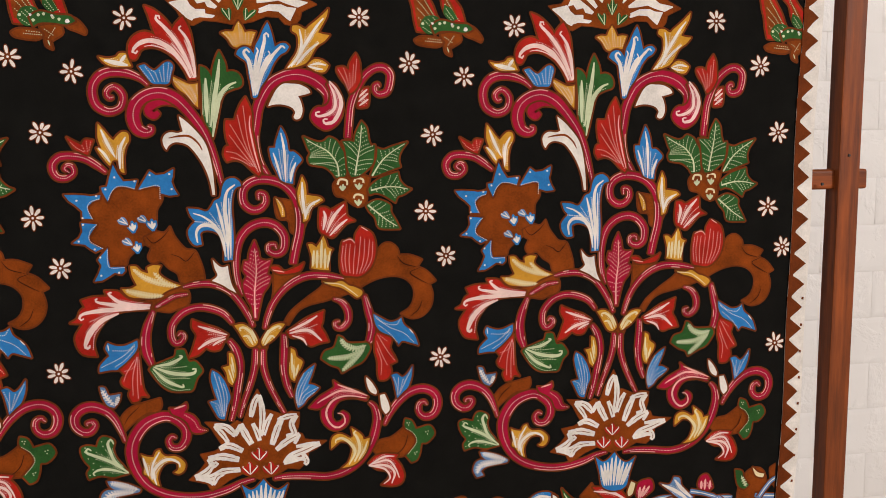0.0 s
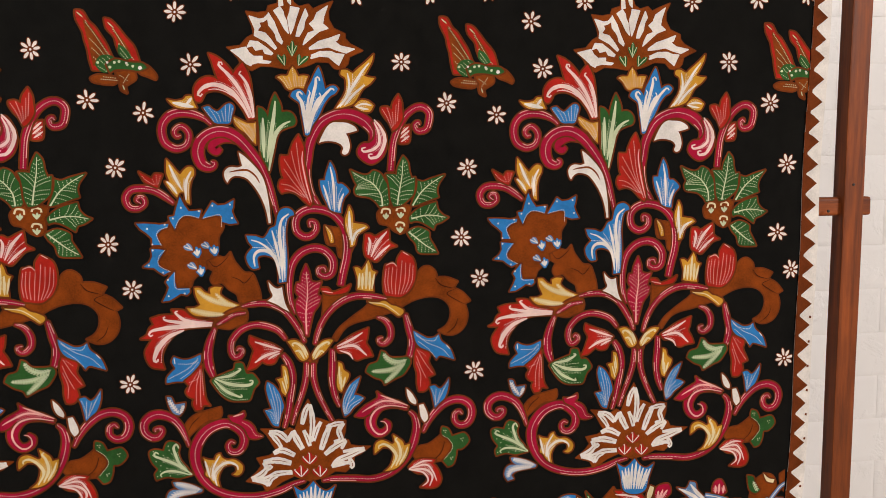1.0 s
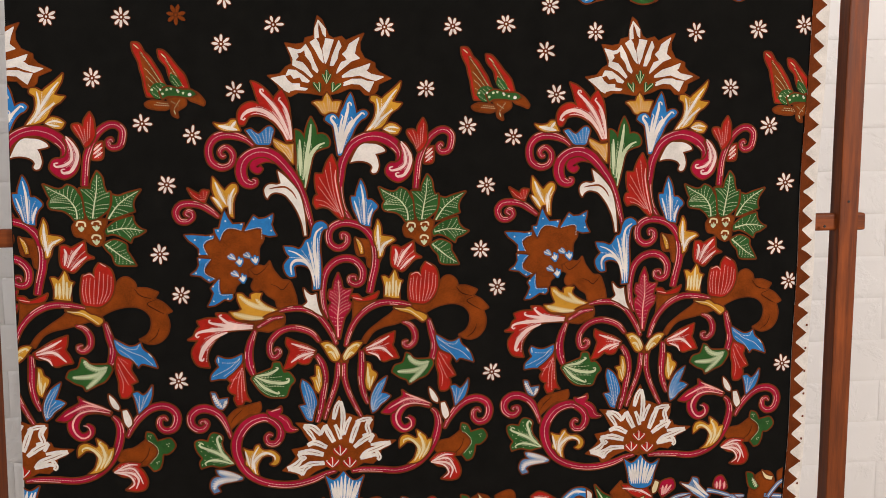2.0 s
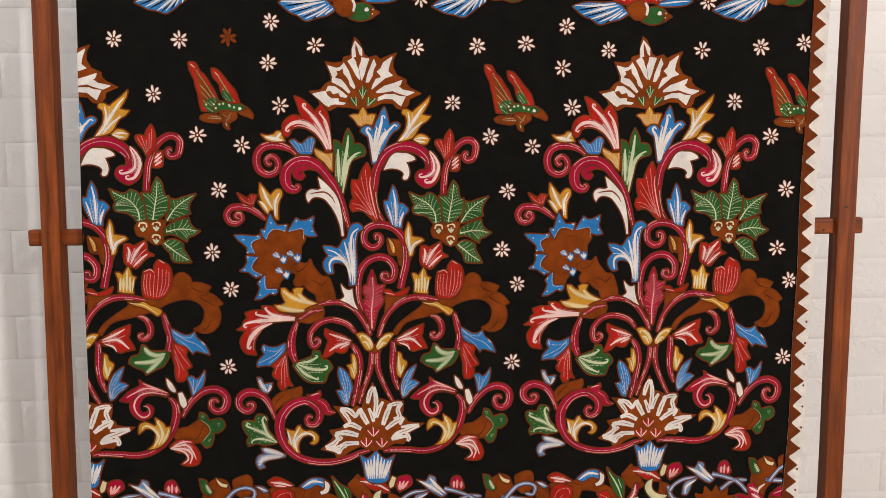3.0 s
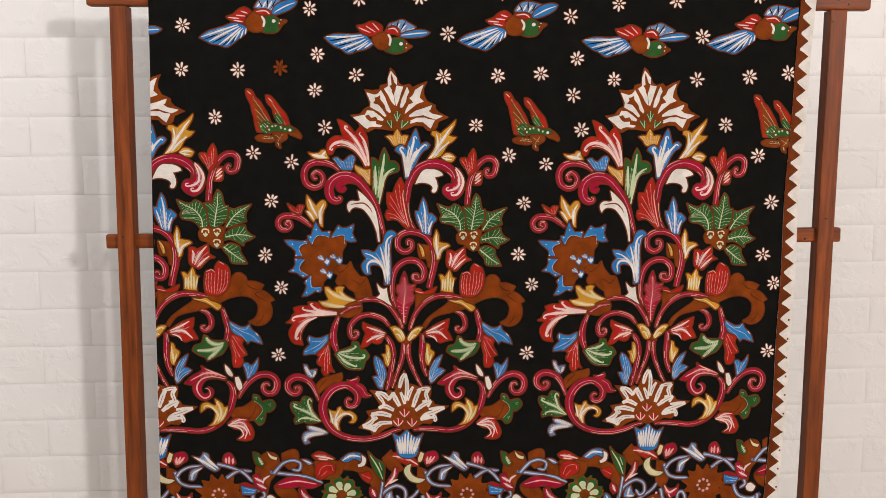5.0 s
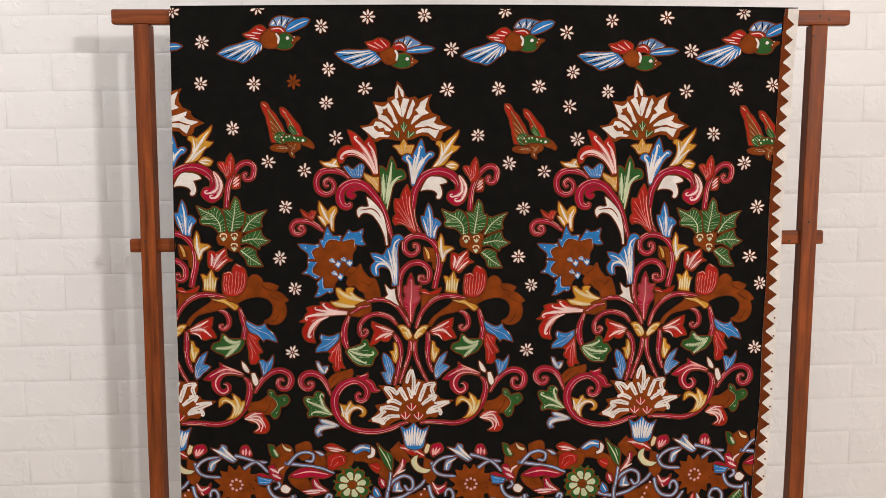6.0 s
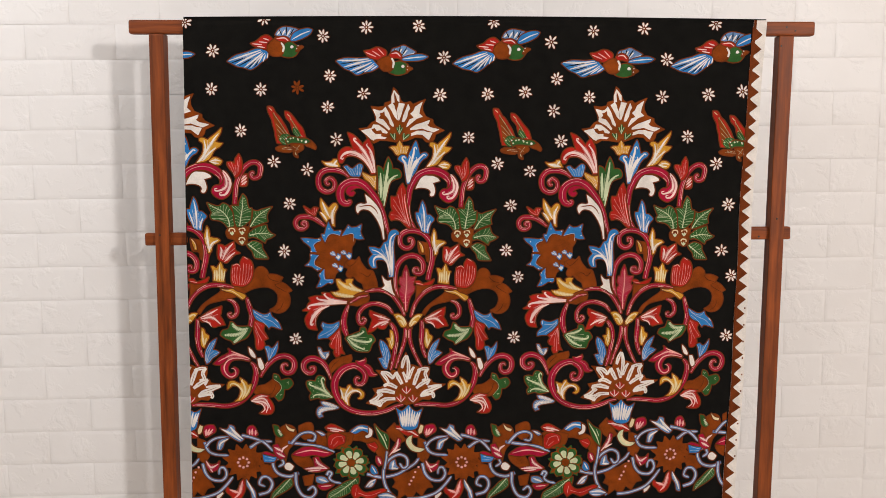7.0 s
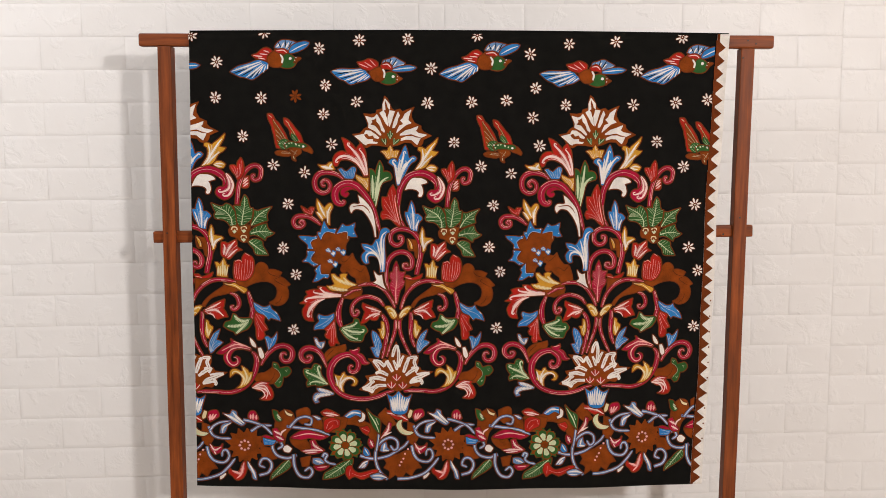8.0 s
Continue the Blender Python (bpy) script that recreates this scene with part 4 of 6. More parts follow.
    m.ribbed(GREEN, PALEGREEN, ((187, 223), (179, 212), (176, 202), (178, 193), (169, 190), (158, 186), (147, 182), (141, 182), (144, 190), (149, 204), (150, 216), (158, 214), (169, 218)), (143, 182), (155, 200), (169, 212), (184, 221))
    m.ribbed(GREEN, PALEGREEN, ((147, 175), (158, 181), (175, 186), (177, 176), (184, 168), (191, 165), (182, 159), (174, 156), (171, 149), (157, 158), (147, 161), (140, 159), (138, 166)), (141, 164), (158, 168), (172, 168), (187, 165))
    m.ribbed(GREEN, PALEGREEN, ((138, 148), (150, 152), (164, 146), (165, 137), (171, 126), (176, 116), (164, 116), (150, 118), (146, 130), (139, 138), (135, 145)), (137, 146), (149, 136), (160, 127), (173, 119))
    for at in ((106, 171), (126, 172), (125, 152)):
        x, z = at
        m.stem(CREAM, 2.6, 2.4, (x - 6, z + 1), (x - 3, z + 7), (x + 5, z + 6), (x + 6, z), rim=BROWN, name="berry")
        m.frond(PALEGREEN, None, (x, z - 7), (x - 4, z + 1, 3, 0), (x + 1, z + 2, 3, 0), (x + 4, z, 3, 0), rim=BROWN, name="berry")
    m.shaped(BLUE, WHITE, ((33, 243), (37, 236), (40, 226), (42, 214), (48, 213), (55, 207), (57, 202), (51, 195), (47, 185), (46, 174), (39, 175), (31, 179), (27, 188), (22, 199), (19, 212), (19, 218), (26, 218), (27, 226)), (3.4, (37, 176), (37, 199), (36, 219), (33, 236)), (2.7, (32, 179), (27, 199), (23, 212)), (3.4, (43, 176), (45, 188), (50, 200)), (0, (35, 178), (32, 199), (30, 216)), (0, (39, 176), (40, 195), (41, 209)), (0, (42, 178), (43, 195), (48, 207)))
    m.shaped(YELLOW, WHITE, ((57, 183), (61, 174), (62, 160), (68, 159), (78, 157), (82, 153), (74, 148), (67, 143), (63, 130), (57, 127), (56, 139), (52, 150), (51, 164), (54, 174)), (4, (60, 130), (57, 157), (57, 176)), (3.4, (59, 130), (65, 146), (78, 154)), (0, (62, 136), (71, 148)), (0, (57, 136), (53, 157)))
    m.shaped(YELLOW, WHITE, ((24, 157), (30, 152), (34, 143), (35, 134), (31, 133), (28, 143)), (0, (32, 134), (32, 145), (26, 155)))
    m.ribbed(CRIMSON, PINK, ((-3, 105), (1, 94), (3, 83), (10, 80), (17, 81), (13, 70), (11, 63), (16, 60), (12, 49), (5, 39), (1, 25), (-3, 7), (-7, 7), (-9, 22), (-14, 32), (-18, 43), (-18, 54), (-14, 61), (-18, 69), (-16, 80), (-11, 80), (-9, 92)), (-5, 9), (-5, 39), (-2, 67), (-3, 95))
    m.shaped(BLUE, WHITE, ((-42, 159), (-39, 172), (-34, 180), (-25, 182), (-18, 177), (-17, 172), (-23, 170), (-27, 162), (-29, 145), (-28, 124), (-28, 103), (-30, 82), (-40, 81), (-40, 96), (-42, 110), (-50, 117), (-60, 119), (-67, 116), (-67, 109), (-66, 102), (-74, 101), (-80, 108), (-82, 118), (-77, 126), (-72, 130), (-78, 137), (-81, 146), (-69, 145), (-59, 142), (-53, 148), (-49, 155)), (4.7, (-35, 82), (-35, 117), (-37, 145), (-34, 165), (-24, 174)), (4.7, (-38, 86), (-42, 110), (-51, 123), (-65, 125), (-72, 117), (-71, 104)), (2.7, (-39, 96), (-47, 121), (-62, 135), (-75, 140)), (3.4, (-37, 103), (-42, 131), (-47, 152)), (2, (-32, 84), (-32, 124), (-32, 158)), (0, (-31, 86), (-30, 124), (-30, 151), (-27, 167)), (0, (-38, 103), (-45, 124), (-55, 140)), (0, (-36, 103), (-37, 127), (-41, 152)), (0, (-40, 107), (-50, 126), (-73, 130)))
    m.shaped(WHITE, None, ((-54, 83), (-48, 76), (-42, 73), (-36, 75), (-35, 65), (-32, 51), (-27, 41), (-36, 46), (-43, 51), (-56, 57), (-49, 63), (-52, 72)), name="white_leaf")
    # the flaming bloom
    m.shaped(BLUE, WHITE, ((-166, 200), (-161, 189), (-155, 180), (-139, 181), (-142, 171), (-153, 174), (-162, 174), (-169, 168), (-174, 156), (-180, 168), (-181, 173), (-174, 174), (-171, 185)), (0, (-174, 157), (-169, 168), (-162, 174), (-153, 174), (-143, 171)), name="blue_petal", crisp=True)
    m.shaped(BLUE, WHITE, ((-124, 192), (-117, 187), (-107, 188), (-96, 194), (-97, 185), (-99, 179), (-96, 170), (-92, 163), (-102, 162), (-112, 165), (-112, 173), (-121, 174), (-138, 170), (-131, 181)), (0, (-138, 170), (-126, 173), (-114, 174), (-113, 159)), name="blue_petal", crisp=True)
    m.shaped(BLUE, WHITE, ((-224, 165), (-213, 165), (-200, 164), (-194, 163), (-182, 164), (-183, 160), (-192, 156), (-198, 150), (-196, 141), (-193, 136), (-204, 136), (-204, 145), (-211, 152), (-219, 158)), (0, (-182, 160), (-194, 156), (-198, 149), (-193, 136)), name="blue_petal", crisp=True)
    m.shaped(BLUE, WHITE, ((-206, 131), (-195, 130), (-188, 129), (-193, 122), (-198, 114), (-197, 107), (-189, 102), (-183, 100), (-191, 96), (-197, 100), (-203, 105), (-217, 107), (-209, 113), (-205, 121)), (0, (-187, 130), (-196, 121), (-197, 109), (-183, 100)), name="blue_petal", crisp=True)
    m.shaped(BLUE, WHITE, ((-177, 100), (-177, 86), (-175, 77), (-159, 77), (-158, 72), (-162, 68), (-170, 70), (-178, 65), (-185, 61), (-194, 60), (-189, 69), (-185, 79), (-189, 86), (-184, 92)), (0, (-177, 100), (-178, 83), (-174, 76), (-159, 76)), name="blue_petal", crisp=True)
    m.beads(WHITE, 1.3, (-165, 185), (-176, 171), (-142, 180), (-124, 187), (-101, 188), (-99, 170), (-210, 158), (-187, 163), (-204, 137), (-204, 129), (-210, 109), (-192, 99), (-186, 89), (-186, 67), (-165, 70))
    for at in ((-158, 132), (-135, 134), (-154, 107)):
        x, z = at
        m.frond(PALEBLUE, WHITE, (x + 6, z - 4), (x - 6, z + 2, 7, 0), (x - 2, z + 5, 6, 0), rim=BROWN, name="stamen")
        m.frond(WHITE, None, (x + 12, z - 12), (x + 6, z - 4, 3, 0), (x + 11, z - 2, 3, 0), (x + 15, z - 4, 3, 0), rim=BLUE, name="stamen")
    m.ink((-103, 91), (-93, 87), (-85, 82), (-74, 94))
    m.ink((-132, 114), (-124, 105), (-113, 111), (-104, 121))
    m.ink((172, 82), (180, 72), (196, 67))
    m.ink((200, 66), (188, 60), (200, 51), (211, 45))
    m.ink((187, 4), (198, 13), (203, 25))
    m.ink((-150, -98), (-162, -109), (-168, -119))
    m.ink((166, -176), (177, -165), (182, -150))
    m.shaped(RED, PINK, ((-217, 233), (-210, 229), (-201, 224), (-197, 230), (-191, 230), (-187, 229), (-191, 220), (-194, 212), (-201, 215), (-209, 219), (-213, 225)), (0, (-197, 215), (-207, 221), (-213, 227)), (0, (-196, 214), (-200, 223)), (0, (-194, 214), (-195, 228)), (0, (-193, 215), (-190, 227)))
    m.shaped(YELLOW, WHITE, ((-181, 249), (-175, 242), (-169, 234), (-164, 229), (-159, 235), (-153, 239), (-147, 237), (-146, 229), (-150, 221), (-153, 208), (-153, 190), (-158, 193), (-160, 205), (-166, 205), (-169, 198), (-175, 205), (-181, 214), (-184, 220), (-178, 220), (-182, 232)), (4, (-163, 209), (-171, 225), (-178, 242)), (4, (-158, 195), (-157, 218), (-150, 233)), (3.4, (-169, 203), (-176, 214), (-182, 220)), (0, (-155, 194), (-154, 215), (-149, 225)), (0, (-162, 205), (-159, 223)))
    m.shaped(YELLOW, CREAM, ((-93, 52), (-103, 56), (-113, 62), (-119, 69), (-116, 77), (-125, 78), (-132, 75), (-131, 68), (-139, 71), (-145, 77), (-152, 77), (-151, 68), (-148, 60), (-145, 54), (-153, 50), (-163, 50), (-159, 44), (-151, 39), (-135, 38), (-121, 39), (-110, 46)), (-6.1, (-97, 51), (-116, 55), (-136, 63), (-149, 74)), (-4.7, (-100, 52), (-113, 57), (-125, 69)), (-6.7, (-114, 40), (-134, 41), (-159, 48)))
    m.shaped(RED, BLUSH, ((-130, 31), (-147, 34), (-159, 39), (-168, 47), (-183, 48), (-180, 41), (-197, 41), (-211, 37), (-207, 29), (-213, 24), (-217, 15), (-225, 10), (-210, 9), (-215, 2), (-220, -7), (-219, -18), (-212, -29), (-196, -32), (-199, -19), (-196, -6), (-187, 8), (-175, 18), (-160, 23), (-131, 24)), (4.7, (-130, 29), (-151, 30), (-167, 34), (-177, 42), (-179, 45), (-175, 46)), (4.7, (-131, 27), (-158, 28), (-181, 32), (-191, 34), (-195, 37), (-192, 39)), (5.4, (-131, 25), (-161, 25), (-188, 24), (-208, 21), (-214, 17), (-213, 13), (-209, 15)), (6.7, (-168, 20), (-188, 12), (-202, -2), (-208, -15), (-209, -20), (-205, -22), (-204, -18)), (0, (-185, 9), (-197, -5), (-200, -23)), (0, (-148, 26), (-175, 22), (-202, 11)))
    # right middle
    m.shaped(RED, BLUSH, ((109, 150), (110, 142), (111, 133), (120, 127), (110, 124), (101, 115), (93, 107), (86, 109), (78, 114), (76, 125), (77, 139), (78, 144), (85, 144), (91, 141), (99, 145)), (4, (81, 116), (84, 132), (82, 140)), (4, (85, 113), (94, 132), (107, 147)), (3.4, (89, 109), (101, 121), (111, 129)), (0, (83, 114), (88, 128), (92, 138)), (0, (87, 111), (99, 127), (109, 136)))
    m.shaped(YELLOW, CREAM, ((81, 109), (84, 102), (86, 95), (92, 92), (87, 82), (87, 66), (75, 67), (65, 69), (66, 83), (62, 99), (67, 99), (72, 95), (77, 102)), (3.4, (67, 71), (69, 91)), (3.4, (72, 69), (73, 91)), (3.4, (77, 69), (79, 104)), (3.4, (82, 68), (83, 93)), (2.7, (85, 69), (89, 90)))
    m.shaped(RED, PINK, ((104, 100), (109, 102), (114, 104), (120, 99), (121, 110), (127, 119), (137, 114), (142, 109), (145, 99), (145, 84), (140, 70), (133, 62), (124, 57), (113, 58), (103, 61), (101, 79)), (0, (105, 63), (103, 79), (105, 95)), (0, (109, 61), (107, 78), (109, 97)), (0, (113, 60), (112, 78), (114, 97)), (0, (117, 59), (118, 78), (120, 95)), (0, (121, 59), (124, 78), (127, 106)), (0, (124, 59), (130, 78), (132, 103)), (0, (127, 60), (135, 78), (138, 102)), (0, (131, 62), (140, 78), (142, 99)), (1.3, (105, 101), (114, 104), (120, 99)), (1.3, (128, 119), (136, 114)))
    m.shaped(YELLOW, CREAM, ((79, 52), (92, 50), (102, 52), (111, 46), (118, 44), (127, 39), (127, 34), (121, 30), (114, 35), (102, 43), (88, 47)), (1.3, (81, 50), (99, 48), (111, 41), (122, 32)))
    m.shaped(RED, PINK, ((15, 72), (25, 72), (33, 66), (51, 73), (56, 76), (51, 66), (37, 63), (23, 64)), (1.3, (18, 68), (32, 65)))
    # heart
    m.shaped(YELLOW, CREAM, ((-3, -21), (-7, -10), (-14, -2), (-22, 2), (-31, 0), (-26, -8), (-21, -17), (-15, -26), (-8, -27)), (3.4, (-6, -23), (-11, -10), (-19, -3), (-25, -4), (-23, -7)), (3.4, (-9, -25), (-15, -14), (-21, -14)), (2, (-4, -20), (-10, -6)))
    m.shaped(YELLOW, CREAM, ((1, -21), (7, -11), (15, -2), (24, 1), (31, 0), (26, -7), (19, -16), (12, -22), (3, -27)), (3.4, (3, -24), (10, -10), (21, -3), (26, -4), (23, -6)), (3.4, (5, -26), (13, -15), (18, -17)), (2, (2, -21), (10, -7)))
    m.shaped(RED, BLUSH, ((-39, -11), (-51, -3), (-65, 2), (-81, 9), (-82, 0), (-77, -10), (-79, -18), (-83, -30), (-87, -38), (-76, -35), (-66, -26), (-59, -30), (-50, -29), (-45, -21)), (3.4, (-40, -11), (-58, -5), (-75, 1)), (4, (-42, -13), (-62, -19), (-76, -28)), (0, (-43, -12), (-62, -10)), (2.7, (-42, -16), (-50, -19), (-58, -24)))
    m.shaped(RED, BLUSH, ((33, -10), (45, -2), (59, 7), (79, 15), (77, 1), (75, -5), (80, -14), (84, -24), (72, -26), (62, -29), (55, -23), (48, -18), (38, -17)), (3.4, (36, -9), (56, 0), (71, 9)), (4, (36, -12), (59, -9), (76, -23)), (2.7, (39, -15), (52, -20), (57, -28)), (0, (37, -11), (59, -6), (70, -2)))
    m.shaped(YELLOW, CREAM, ((-39, -34), (-34, -36), (-31, -49), (-31, -63), (-36, -75), (-41, -70), (-43, -59), (-47, -52), (-39, -50)), (2, (-35, -72), (-40, -55)), (2, (-34, -66), (-37, -48)), (2, (-33, -59), (-36, -39)))
    m.shaped(YELLOW, CREAM, ((37, -31), (42, -34), (44, -42), (51, -48), (49, -56), (45, -63), (41, -73), (36, -70), (34, -59), (36, -44)), (2.7, (40, -70), (40, -52)), (2.7, (42, -67), (46, -52)), (2.7, (38, -62), (38, -37)))
    m.shaped(BLUE, WHITE, ((-60, -55), (-52, -60), (-45, -70), (-41, -81), (-39, -91), (-43, -102), (-47, -118), (-54, -116), (-60, -105), (-65, -95), (-55, -93), (-59, -80), (-62, -65)), (0, (-48, -116), (-51, -87), (-58, -58)), (0, (-47, -115), (-47, -87), (-52, -64)), (0, (-45, -109), (-43, -88), (-47, -73)), (0, (-50, -116), (-54, -100), (-62, -95)), (0, (-48, -115), (-53, -93), (-56, -80)), (0, (-52, -115), (-57, -101)))
    m.shaped(BLUE, WHITE, ((44, -108), (41, -95), (43, -81), (49, -68), (56, -60), (66, -53), (63, -63), (57, -78), (64, -79), (71, -83), (64, -90), (56, -96), (51, -103)), (0, (43, -106), (46, -85), (58, -63)), (0, (45, -106), (50, -85), (62, -60)), (0, (42, -103), (43, -84), (52, -64)), (0, (46, -106), (53, -92), (69, -83)), (0, (44, -105), (48, -92), (58, -81)), (0, (48, -104), (57, -94), (64, -89)))
    m.shaped(GREEN, PALEGREEN, ((-131, -47), (-121, -43), (-111, -39), (-104, -36), (-102, -28), (-93, -28), (-90, -36), (-87, -43), (-80, -43), (-74, -50), (-72, -56), (-78, -63), (-81, -70), (-85, -79), (-95, -80), (-109, -79), (-119, -73), (-128, -62), (-135, -51)), (4, (-128, -47), (-111, -45), (-100, -40), (-95, -36), (-99, -35)), (4.7, (-130, -48), (-111, -56), (-91, -59), (-81, -57), (-80, -52), (-84, -53)), (4, (-131, -50), (-118, -64), (-104, -72), (-95, -75), (-96, -71)), (0, (-128, -47), (-111, -50), (-91, -49)), (0, (-130, -50), (-115, -62), (-88, -64)), (0, (-133, -52), (-122, -68), (-105, -78), (-88, -78)))
    m.shaped(BLUE, WHITE, ((-148, -14), (-148, -23), (-154, -34), (-161, -40), (-168, -47), (-172, -50), (-182, -50), (-194, -52), (-193, -44), (-185, -35), (-182, -32), (-186, -23), (-183, -16), (-173, -20), (-162, -20)), (0, (-150, -18), (-160, -26), (-177, -26)), (0, (-150, -20), (-167, -34), (-191, -46)), (0, (-150, -23), (-161, -36), (-175, -46)), (1.3, (-183, -18), (-182, -26)))
    m.shaped(RED, PINK, ((-147, -28), (-146, -44), (-145, -62), (-143, -76), (-138, -85), (-146, -84), (-150, -90), (-157, -91), (-161, -82), (-158, -75), (-166, -71), (-169, -64), (-164, -57), (-170, -50), (-161, -43), (-152, -34)), (0, (-148, -33), (-150, -61), (-150, -86)), (0, (-149, -35), (-155, -58), (-156, -82)), (0, (-151, -37), (-162, -54), (-166, -64)), (0, (-149, -33), (-153, -47), (-164, -52)), (0, (-147, -37), (-146, -69)))
    m.shaped(PALEBLUE, WHITE, ((-195, -71), (-189, -72), (-185, -81), (-178, -81), (-171, -80), (-173, -89), (-179, -97), (-187, -94), (-192, -84)), (-5.4, (-179, -95), (-187, -85), (-193, -74)), (-4, (-178, -95), (-173, -83)))
    m.shaped(BLUE, WHITE, ((141, 9), (151, 3), (161, -2), (170, -1), (176, 3), (179, -6), (188, -14), (193, -21), (197, -33), (188, -30), (177, -27), (172, -32), (167, -24), (155, -18), (146, -10), (142, 0)), (0, (142, 7), (154, -3), (169, -6), (174, 0)), (0, (143, 4), (161, -9), (179, -17), (191, -29)), (0, (146, -5), (161, -17), (170, -28)), (1.3, (186, -12), (191, -18)))
    m.shaped(RED, PINK, ((145, -15), (154, -19), (163, -24), (161, -35), (166, -46), (169, -53), (160, -57), (162, -68), (155, -76), (147, -76), (145, -67), (145, -52), (142, -38), (142, -23)), (0, (145, -17), (157, -38), (166, -51)), (0, (144, -25), (150, -42), (157, -57)), (0, (144, -34), (150, -53), (149, -69)), (0, (147, -18), (157, -26)))
    m.shaped(GREEN, PALEGREEN, ((132, -28), (136, -34), (132, -43), (125, -52), (114, -57), (100, -65), (96, -58), (86, -54), (75, -46), (79, -37), (90, -33), (94, -25), (96, -18), (101, -20), (108, -27), (122, -28)), (-6.7, (131, -31), (118, -35), (105, -30), (99, -21)), (-6.1, (125, -37), (107, -45), (82, -46)), (-6.1, (129, -35), (114, -50), (100, -63)))
    m.shaped(BLUE, WHITE, ((162, -71), (169, -69), (176, -74), (183, -69), (189, -60), (188, -73), (183, -87), (176, -94), (169, -101), (167, -90), (165, -79)), (0, (170, -99), (169, -86), (165, -74)), (0, (170, -97), (171, -75)), (0, (171, -98), (177, -77)), (0, (172, -96), (182, -74)), (0, (173, -94), (187, -65)))
    m.shaped(WHITE, None, ((130, -72), (137, -79), (143, -90), (142, -95), (135, -91), (131, -82)), name="white_leaf")
    m.shaped(WHITE, None, ((147, -96), (153, -95), (158, -107), (159, -116), (154, -121), (149, -113)), name="white_leaf")
    # lower scroll leaves
    m.shaped(CRIMSON, PINK, ((-113, -101), (-103, -101), (-93, -95), (-92, -101), (-96, -107), (-86, -111), (-80, -118), (-77, -126), (-69, -131), (-77, -134), (-87, -132), (-92, -121), (-99, -114), (-110, -108)), (2, (-108, -102), (-94, -98)), (0, (-97, -109), (-85, -118), (-79, -129), (-70, -131)))
    m.shaped(CRIMSON, PINK, ((132, -98), (124, -93), (113, -88), (99, -82), (89, -75), (90, -83), (83, -88), (71, -95), (58, -108), (68, -110), (77, -106), (88, -97), (106, -95)), (2.7, (130, -99), (106, -95), (88, -100), (79, -114), (82, -128), (92, -136), (102, -130), (100, -119), (93, -117)), (2.7, (125, -93), (99, -88), (78, -97), (68, -103)), (2.7, (131, -96), (110, -87), (94, -80)))
    m.shaped(GREEN, PALEGREEN, ((-166, -181), (-175, -183), (-185, -185), (-198, -182), (-208, -184), (-213, -186), (-215, -178), (-211, -171), (-216, -164), (-220, -156), (-221, -147), (-216, -144), (-210, -144), (-202, -146), (-199, -137), (-194, -133), (-186, -135), (-181, -140), (-183, -149), (-180, -160), (-172, -171)), (4, (-166, -181), (-181, -166), (-187, -151), (-189, -142), (-185, -137), (-182, -143)), (4, (-166, -180), (-187, -165), (-207, -156), (-215, -152), (-213, -147), (-209, -150)), (3.4, (-168, -181), (-188, -175), (-201, -175), (-208, -179), (-206, -182)))
    m.beads(PALEGREEN, 0.8, (-217, -151), (-213, -160), (-207, -166), (-216, -146), (-203, -152), (-197, -155), (-195, -145), (-190, -159), (-199, -170), (-208, -174), (-212, -181), (-195, -181), (-185, -180), (-181, -171), (-196, -139), (-185, -153), (-203, -161), (-192, -150))
    m.shaped(YELLOW, WHITE, ((-150, -158), (-143, -161), (-135, -162), (-132, -155), (-127, -153), (-125, -158), (-119, -162), (-109, -162), (-101, -167), (-97, -173), (-99, -181), (-105, -185), (-111, -183), (-106, -179), (-107, -171), (-114, -169), (-123, -172), (-129, -181), (-131, -190), (-129, -200), (-137, -195), (-143, -186), (-148, -182), (-146, -171)), (4, (-133, -198), (-136, -181), (-126, -169), (-115, -166), (-105, -171), (-104, -177)), (3.4, (-142, -186), (-145, -173), (-148, -162)), (2.7, (-138, -191), (-137, -173), (-128, -156)), (0, (-134, -195), (-133, -183), (-125, -173)), (0, (-139, -191), (-141, -173)))
    m.shaped(PALEBLUE, WHITE, ((-153, -202), (-165, -196), (-175, -193), (-185, -190), (-192, -190), (-189, -197), (-182, -202), (-192, -201), (-199, -206), (-201, -217), (-196, -226), (-187, -223), (-191, -217), (-183, -211), (-169, -208), (-155, -206)), (-6.7, (-155, -203), (-172, -197), (-189, -192)), (-7.4, (-159, -205), (-179, -206), (-193, -210), (-196, -221)))
    m.shaped(GREEN, PALEGREEN, ((179, -129), (187, -132), (192, -143), (199, -141), (210, -139), (216, -148), (213, -155), (206, -161), (199, -162), (197, -173), (193, -183), (186, -186), (179, -177), (187, -169), (193, -158), (188, -147), (178, -139)), (0, (178, -140), (189, -148), (193, -160), (182, -175)))
    m.beads(PALEGREEN, 0.8, (181, -134), (184, -134), (183, -137), (205, -147), (208, -146), (207, -150), (190, -174), (193, -173), (191, -176))
